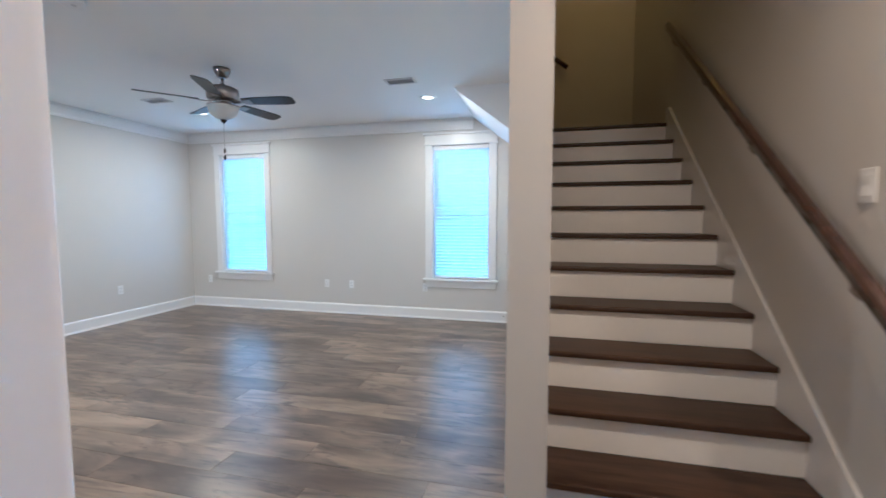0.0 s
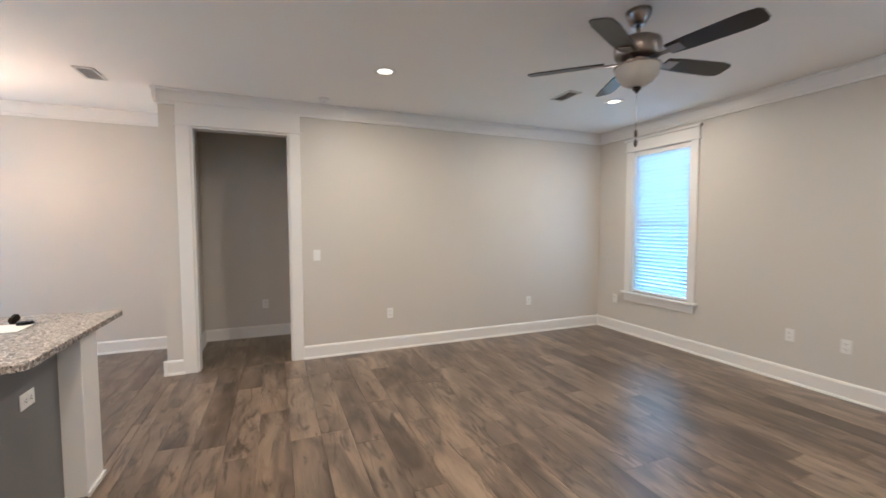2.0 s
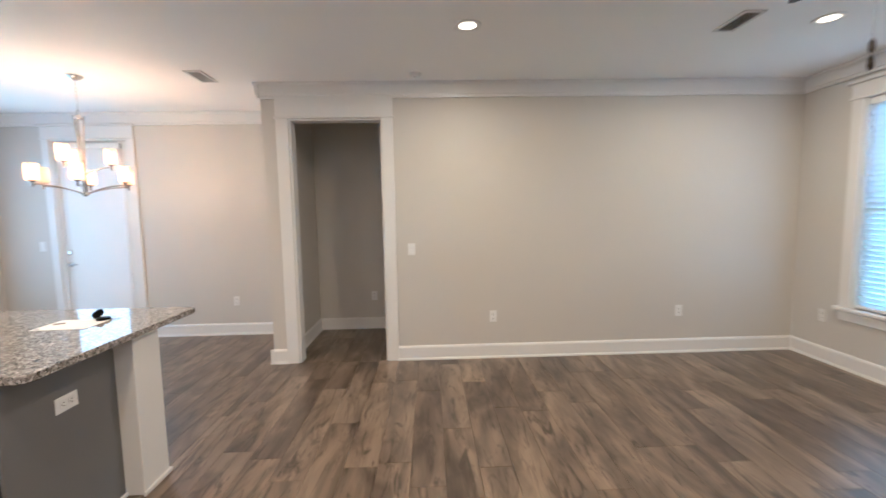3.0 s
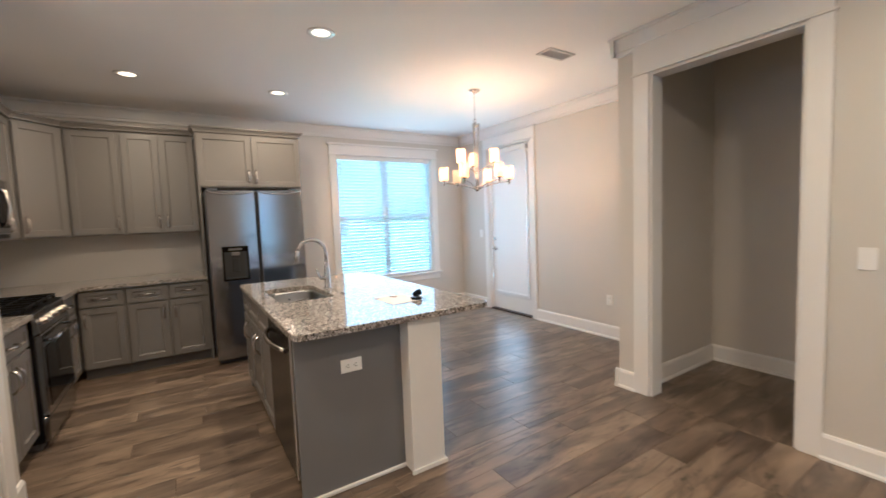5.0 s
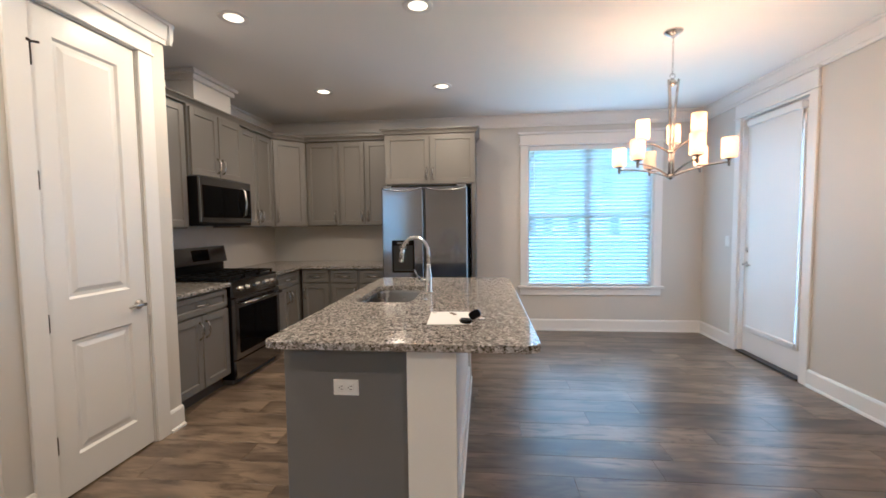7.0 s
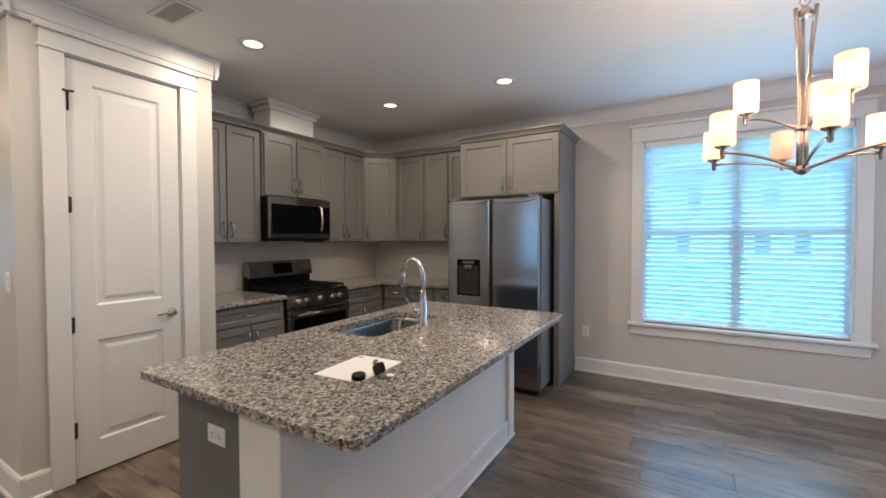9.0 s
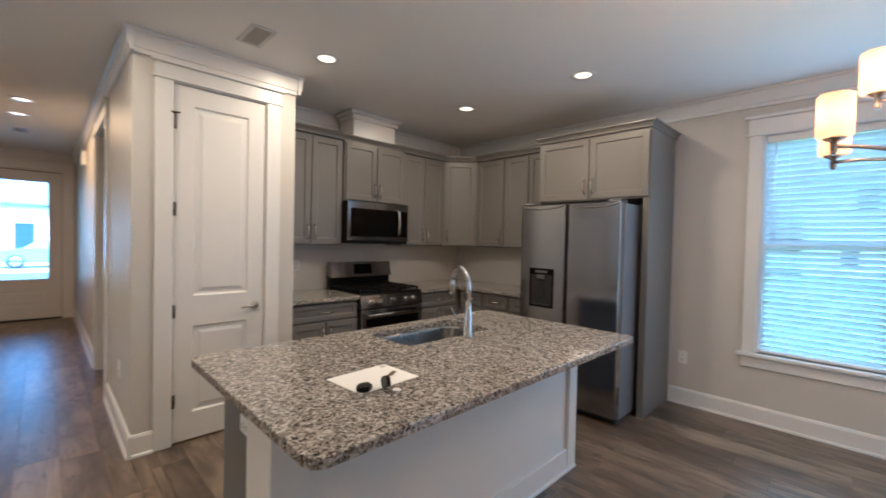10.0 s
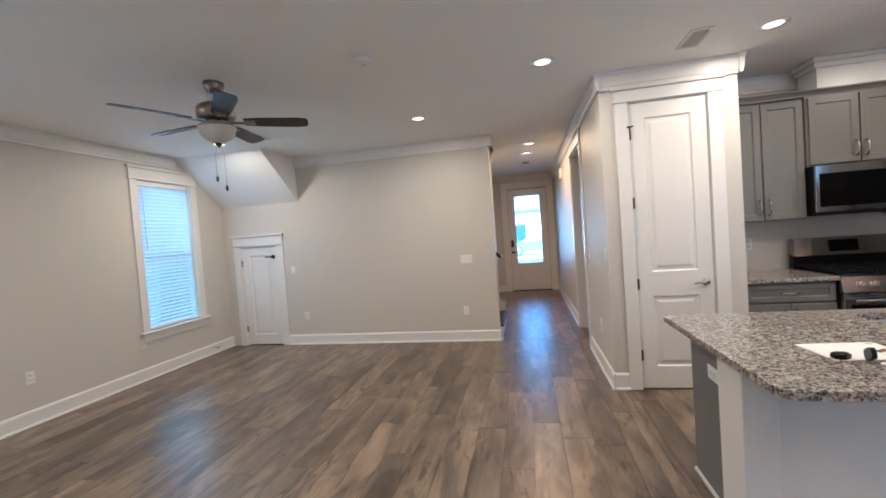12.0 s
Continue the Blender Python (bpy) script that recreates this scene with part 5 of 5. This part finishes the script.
def switch(x, y, z, rz, gangs=1, label="white rocker light switch"):
    th = thing("light_switch", pose(x, y, z, 0, 0, rz), label, "light switch", "wall switches")
    h = 0.036 + 0.023 * (gangs - 1)
    part("plate", boxes((-h, -0.006, -0.058, h, 0, 0.058), bevel=0.003, seg=2), PLASTIC, th)
    for i in range(gangs):
        c = (i - (gangs - 1) / 2) * 0.046
        part("rocker", prism(bmesh.new(), [(-0.0065, -0.033), (-0.0115, -0.033), (-0.0075, 0.0), (-0.010, 0.033), (-0.0065, 0.033)], "x", c - 0.0165, c + 0.0165), PLASTIC, th)
    return th


for x, z in ((-2.79, 0.44), (-2.39, 0.44), (-4.875, 0.44), (-1.26, 0.44)):
    outlet(x, NY, z, 0)
outlet(WX, 3.11, 0.43, 90)
outlet(WX, 5.03, 0.44, 90)
switch(WX, 2.30, 1.13, 90)
outlet(DX, 0.05, 0.43, 90)
switch(DX, -2.24, 1.16, 90)
outlet(-3.62, KY, 0.43, 180)
outlet(SX0, 4.95, 0.43, -90)
outlet(SX0, 2.57, 0.42, -90)
switch(SX0, 2.52, 1.12, -90, 3, "wide white three-gang light switch")
switch(SX0, 5.115, 1.115, -90)
outlet(-2.975, IY1, 0.665, 180, "white duplex outlet lying sideways on the island panel", True)
outlet(KX, -0.40, 1.16, -90)
outlet(AX, 1.75, 0.43, 90)
switch(-0.39, HY0, 1.15, 180, 1)
switch(-1.37, HY0, 1.19, 180, 1)
outlet(-0.925, HY0, 0.45, 180)
switch(RX, 2.395, 1.495, -90, 1, "white rocker switch on the stair wall")
th = thing("door_chime", pose(2.34, HY0, 2.40, 0, 0, 180), "small white door chime box on the hall wall", "chime")
part("case", boxes((-0.07, -0.05, -0.09, 0.07, 0, 0.09), bevel=0.006), PLASTIC, th)


def vent(x, y, rz, w=0.30, d=0.15):
    th = thing("ceiling_vent", pose(x, y, H, 0, 0, rz), "white louvred metal ceiling vent", "vent", "ceiling vents")
    # flat dark sheet, coloured as the shade behind the louvres
    part("backing", boxes((-w / 2 + 0.02, -d / 2 + 0.02, -0.003, w / 2 - 0.02, d / 2 - 0.02, -0.001)), VENTIN, th)
    part("frame", boxes((-w / 2, -d / 2, -0.009, w / 2, -d / 2 + 0.022, 0), (-w / 2, d / 2 - 0.022, -0.009, w / 2, d / 2, 0), (-w / 2, -d / 2 + 0.022, -0.009, -w / 2 + 0.022, d / 2 - 0.022, 0), (w / 2 - 0.022, -d / 2 + 0.022, -0.009, w / 2, d / 2 - 0.022, 0)), VENTM, th)
    n = 7
    for i in range(n):
        c = -d / 2 + 0.022 + (d - 0.044) * (i + 0.5) / n
        part("slat", prism(bmesh.new(), [(c - 0.004, -0.010), (c - 0.003, -0.011), (c + 0.004, -0.004), (c + 0.003, -0.003)], "x", -w / 2 + 0.022, w / 2 - 0.022), VENTM, th)


for x, y, rz in ((-1.95, 0.44, 0), (-4.99, 0.467, 0), (-3.96, 4.60, 0), (-1.04, 4.64, 0), (2.85, 1.63, 0)):
    vent(x, y, rz)


def detector(x, y, r, h, label):
    th = thing("smoke_detector", pose(x, y, H), label, "smoke detector", "ceiling detectors")
    part("base", lathe(bmesh.new(), [(r, -0.012), (r, 0)], 32), PLASTIC, th)
    part("dome", lathe(bmesh.new(), [(r * 0.55, -h), (r * 0.82, -h + 0.004), (r * 0.93, -h + 0.014), (r * 0.95, -0.012)], 32), PLASTIC, th)
    part("test_button", lathe(bmesh.new(), [(r * 0.18, -h - 0.003), (r * 0.2, -h + 0.001)], 16, (r * 0.25, 0)), VENTM, th)


detector(-2.502, 2.747, 0.075, 0.045, "round white smoke detector on the ceiling")
detector(-4.97, 2.38, 0.055, 0.028, "small round white detector on the ceiling")
ds = thing("door_stop", pose(-0.16, NY - 0.018, 0.085, 90, 0, 0), "small metal spring door stop on the baseboard", "door stop")
part("spring", lathe(bmesh.new(), [(0.011, 0), (0.006, 0.006), (0.006, 0.06)], 12), NICKEL, ds)
part("tip", lathe(bmesh.new(), [(0.008, 0.06), (0.008, 0.075)], 12), PLASTIC, ds)


# ---- ceiling fittings ----
def can_light(x, y, power=CAN_POWER, color=CAN_COLOR, z=H):
    th = thing("recessed_light", pose(x, y, z), "round white recessed ceiling light, lit", "ceiling light", "recessed ceiling lights")
    bm = lathe(bmesh.new(), [(0.062, -0.0035), (0.090, -0.0075), (0.094, -0.005), (0.095, 0.0), (0.062, 0.0)], 32, cap=False)
    part("trim_ring", bm, PLASTIC, th)
    part("diffuser", lathe(bmesh.new(), [(0.058, -0.0012), (0.062, -0.001)], 32), CANGLOW, th, "glowing white diffuser")
    lamp = bpy.data.lights.new("can_lamp", "AREA")
    lamp.shape, lamp.size, lamp.energy, lamp.color = "DISK", 0.12, power, color
    lamp.spread = radians(178)
    o = new("can_lamp", lamp)
    o.matrix_world = pose(x, y, z - 0.009)
    return th


for x, y in ((-4.016, 2.769), (-0.903, 2.769), (-0.93, 5.23), (-3.93, 5.20)):
    can_light(x, y)
for x, y in ((-1.934, 1.499), (-1.977, -0.043), (-3.19, -0.043), (-1.977, -1.545), (-3.19, -1.545)):
    can_light(x, y, KITCHEN_POWER)
for x, y in ((1.108, 1.57), (1.85, 1.62)):
    can_light(x, y, HALL_POWER, HALL_COLOR)
# out-of-view fitting, added to light the upper stair wall
can_light(0.87, 4.9, STAIR_POWER, STAIR_COLOR, UP)


# ---- outside ----
bm = boxes((-300, -300, -0.6, 300, 300, -0.28))
structure("ground", bm, GRASS, "mown green lawn round the house", "ground")
structure("road", boxes((12, -200, -0.6, 19, 200, -0.27)), ASPHALT, "grey asphalt street in front", "road")
structure("pavement", boxes((FX + 0.16, 0.9, -0.6, 12, 2.4, -0.2)), CONCRETE, "pale concrete path to the front door", "pavement")


def house(name, m, w, d, h, label, wins, board=True):
    th = thing(name, m, label, "house", "neighbouring houses")
    bm = bmesh.new()
    box(bm, -w / 2, 0, -0.3, w / 2, d, h)
    wall = part("wall", bm, SIDING, th)
    n = int(h / 0.16) if board else 0
    me = mesh_of("siding_board", prism(bmesh.new(), [(-0.028, 0), (0, 0), (0, 0.165), (-0.006, 0.165)], "x", -w / 2, w / 2), SIDING)
    for i in range(n):
        o = new("siding_board", me)
        o.parent = wall
        o.location = (0, -0.001, i * 0.16 - 0.1)
    part("roof", prism(bmesh.new(), [(-0.5, h - 0.1), (d + 0.5, h - 0.1), (d + 0.5, h), (d / 2, h + d * 0.33), (-0.5, h)], "x", -w / 2 - 0.4, w / 2 + 0.4), ROOFM, th)
    for x, z in wins:
        wn = part("window", boxes((x - 0.5, -0.06, z, x + 0.5, -0.03, z + 0.1), (x - 0.5, -0.06, z + 1.5, x + 0.5, -0.03, z + 1.6), (x - 0.5, -0.06, z + 0.1, x - 0.4, -0.03, z + 1.5), (x + 0.4, -0.06, z + 0.1, x + 0.5, -0.03, z + 1.5)), TRIM, th)
        part("pane", boxes((x - 0.4, -0.045, z + 0.1, x + 0.4, -0.035, z + 1.5)), FARGLASS, wn)
    return th


near = house("house", pose(-2.5, NY + 4.2, 0), 14, 9, 2.42, "pale lap-sided neighbouring house close by, with a white gutter", [])
part("gutter", boxes((-7.4, -0.62, 2.36, 7.4, -0.50, 2.48), bevel=0.01), TRIM, near, "white eaves gutter")
house("house", pose(-9, -30, 0, 0, 0, 180), 13, 9, 5.6, "pale two-storey house across the back lawn", [(-4.6, 0.2), (-1.7, 0.2), (-0.4, 0.2), (1.5, 0.2), (4.6, 0.2), (-4, 3.4), (0, 3.4), (4, 3.4)], False)
house("house", pose(6, -30, 0, 0, 0, 180), 11, 9, 5.6, "pale two-storey house across the back lawn", [(-3, 0.8), (0, 0.8), (3, 0.8), (-3, 3.4), (0, 3.4), (3, 3.4)], False)
house("house", pose(26, 3, 0, 0, 0, -90), 13, 9, 2.9, "pale one-storey house across the street", [(-3.5, 0.5), (0.9, 0.35), (4.5, 0.5)], False)
structure("driveway", boxes((19, -1.8, -0.6, 25.9, 3.6, -0.262)), CONCRETE, "pale concrete driveway across the street", "driveway")


def car(m):
    """A parked saloon; x along it, z up from the ground."""
    th = thing("car", m, "blue-grey saloon car parked on the driveway", "car")
    side = [(-2.2, 0.28), (2.15, 0.28), (2.22, 0.55), (2.10, 0.78), (1.15, 0.92), (-1.55, 0.96), (-2.18, 0.90), (-2.25, 0.55)]
    bm = prism(bmesh.new(), side, "y", -0.88, 0.88)
    bmesh.ops.bevel(bm, geom=list(bm.edges), offset=0.05, segments=2, affect="EDGES")
    part("body", bm, CARPAINT, th)
    cab = [(-1.60, 0.94), (1.20, 0.90), (0.45, 1.38), (-0.15, 1.44), (-0.85, 1.40)]
    bm = bmesh.new()
    lo, hi = ([bm.verts.new((x, s * (0.84 - 0.35 * (z - 0.9)), z)) for x, z in cab] for s in (-1, 1))
    bm.faces.new(lo)
    bm.faces.new(hi[::-1])
    for i in range(5):
        bm.faces.new((lo[i], lo[(i + 1) % 5], hi[(i + 1) % 5], hi[i]))
    bmesh.ops.bevel(bm, geom=list(bm.edges), offset=0.03, segments=2, affect="EDGES")
    part("cabin", bm, CARPAINT, th)
    for s in (-1, 1):
        for pts in (((-1.25, 0.98), (-0.30, 0.97), (-0.30, 1.34), (-0.80, 1.33)), ((-0.22, 0.97), (0.98, 0.95), (0.40, 1.31), (-0.22, 1.34))):
            bm = bmesh.new()
            y_ = lambda z, o: s * (0.84 - 0.35 * (z - 0.9) + o)
            q0, q1 = ([bm.verts.new((x, y_(z, o), z)) for x, z in pts] for o in (-0.02, 0.006))
            bm.faces.new(q0)
            bm.faces.new(q1[::-1])
            for i in range(4):
                bm.faces.new((q0[i], q0[(i + 1) % 4], q1[(i + 1) % 4], q1[i]))
            part("side_window", bm, FARGLASS, th, "dark side window")
        for x in (-1.38, 1.38):
            w = lathe(bmesh.new(), [(0.20, -0.10), (0.31, -0.10), (0.33, -0.06), (0.33, 0.06), (0.31, 0.10), (0.20, 0.10)], 28)
            bmesh.ops.transform(w, matrix=pose(x, s * 0.80, 0.33, 90, 0, 0), verts=w.verts)
            wh = part("wheel", w, RUBBER, th)
            w = lathe(bmesh.new(), [(0.05, -0.115), (0.19, -0.105), (0.21, -0.09), (0.21, 0.09), (0.19, 0.105), (0.05, 0.115)], 24)
            bmesh.ops.transform(w, matrix=pose(x, s * 0.80, 0.33, 90, 0, 0), verts=w.verts)
            part("rim", w, STEEL, wh)
    return th


car(pose(22.3, 0.9, -0.262, 0, 0, 90))
pr = thing("porch", pose(FX + 0.16, 0, 0), "covered front porch with white posts", "porch")
part("slab", boxes((0, -0.6, -0.3, 2.9, 3.9, -0.06), bevel=0.01), CONCRETE, pr)
# this roof also cuts the sky light that reaches the hall
part("ceiling", boxes((0, -0.8, 2.62, 3.1, 4.1, 2.86)), STUD, pr)
# unseen posts, added to carry the roof
for yy in (-0.45, 3.75):
    part("post", boxes((2.65, yy - 0.09, -0.06, 2.83, yy + 0.09, 2.62), bevel=0.008), TRIM, pr)
# unseen slab added over this house, so that the sky reaches in through the openings only
structure("sky_block_slab", boxes((AX - 0.5, KY - 0.5, H + 0.12, -2.75, NY + 0.5, H + 0.3), (-2.75, KY - 0.5, H + 0.12, SX1, 4.79, H + 0.3), (SX1, KY - 0.5, H + 0.12, FX + 0.6, STEND - T, H + 0.3), (RX + T, STEND - T, H + 0.12, FX + 0.6, NY + 0.5, H + 0.3)), STUD, "unseen slab above the rooms that blocks the sky", "roof")


# ---- floor boards ----
PW, PL = 0.20, 1.206
board_cache = {}


def board(x0, x1, y0, y1):
    key = (round(x1 - x0, 3), round(y1 - y0, 3))
    if key not in board_cache:
        w, h = key
        bm = bmesh.new()
        g, b = 0.0006, 0.0010
        lo = [bm.verts.new((x, y, -0.007)) for x, y in ((g, g), (w - g, g), (w - g, h - g), (g, h - g))]
        m1 = [bm.verts.new((x, y, -b)) for x, y in ((g, g), (w - g, g), (w - g, h - g), (g, h - g))]
        c = g + b
        hi = [bm.verts.new((x, y, 0)) for x, y in ((c, c), (w - c, c), (w - c, h - c), (c, h - c))]
        bm.faces.new(hi)
        for r, s in ((lo, m1), (m1, hi)):
            for i in range(4):
                bm.faces.new((r[i], r[(i + 1) % 4], s[(i + 1) % 4], s[i]))
        board_cache[key] = mesh_of("plank", bm, FLOOR)
    o = new("plank", board_cache[key])
    o.parent = floor
    o.location = (x0, y0, 0)


row = 0
rng = random.Random(7)
# stretches of the plan: x from, x to, y from, y to
zones = [(WX, SX0, HY0, NY), (DX, KX, KY, STUB), (DX, PX, STUB, HY0), (AX, WX, AY0, AY1), (SX0, FX, HY0, HY1), (RX + T, FX, HY1, FY1), (-0.5, 1.6, -1.5, HY0)]
y = 1.748 - 23 * PW
while y < NY:
    off = rng.random() * PL
    off = {22: -2.137, 23: -1.55}.get(row, off)
    row += 1
    for x0, x1, y0, y1 in zones:
        a, b = max(y, y0), min(y + PW, y1)
        if b - a < 0.01:
            continue
        k = math.floor((x0 - off) / PL)
        at = x0
        while at < x1 - 1e-4:
            k += 1
            end = min(x1, off + k * PL)
            if end - at > 0.01:
                board(at, end, a, b)
            at = max(at, end)
    y += PW
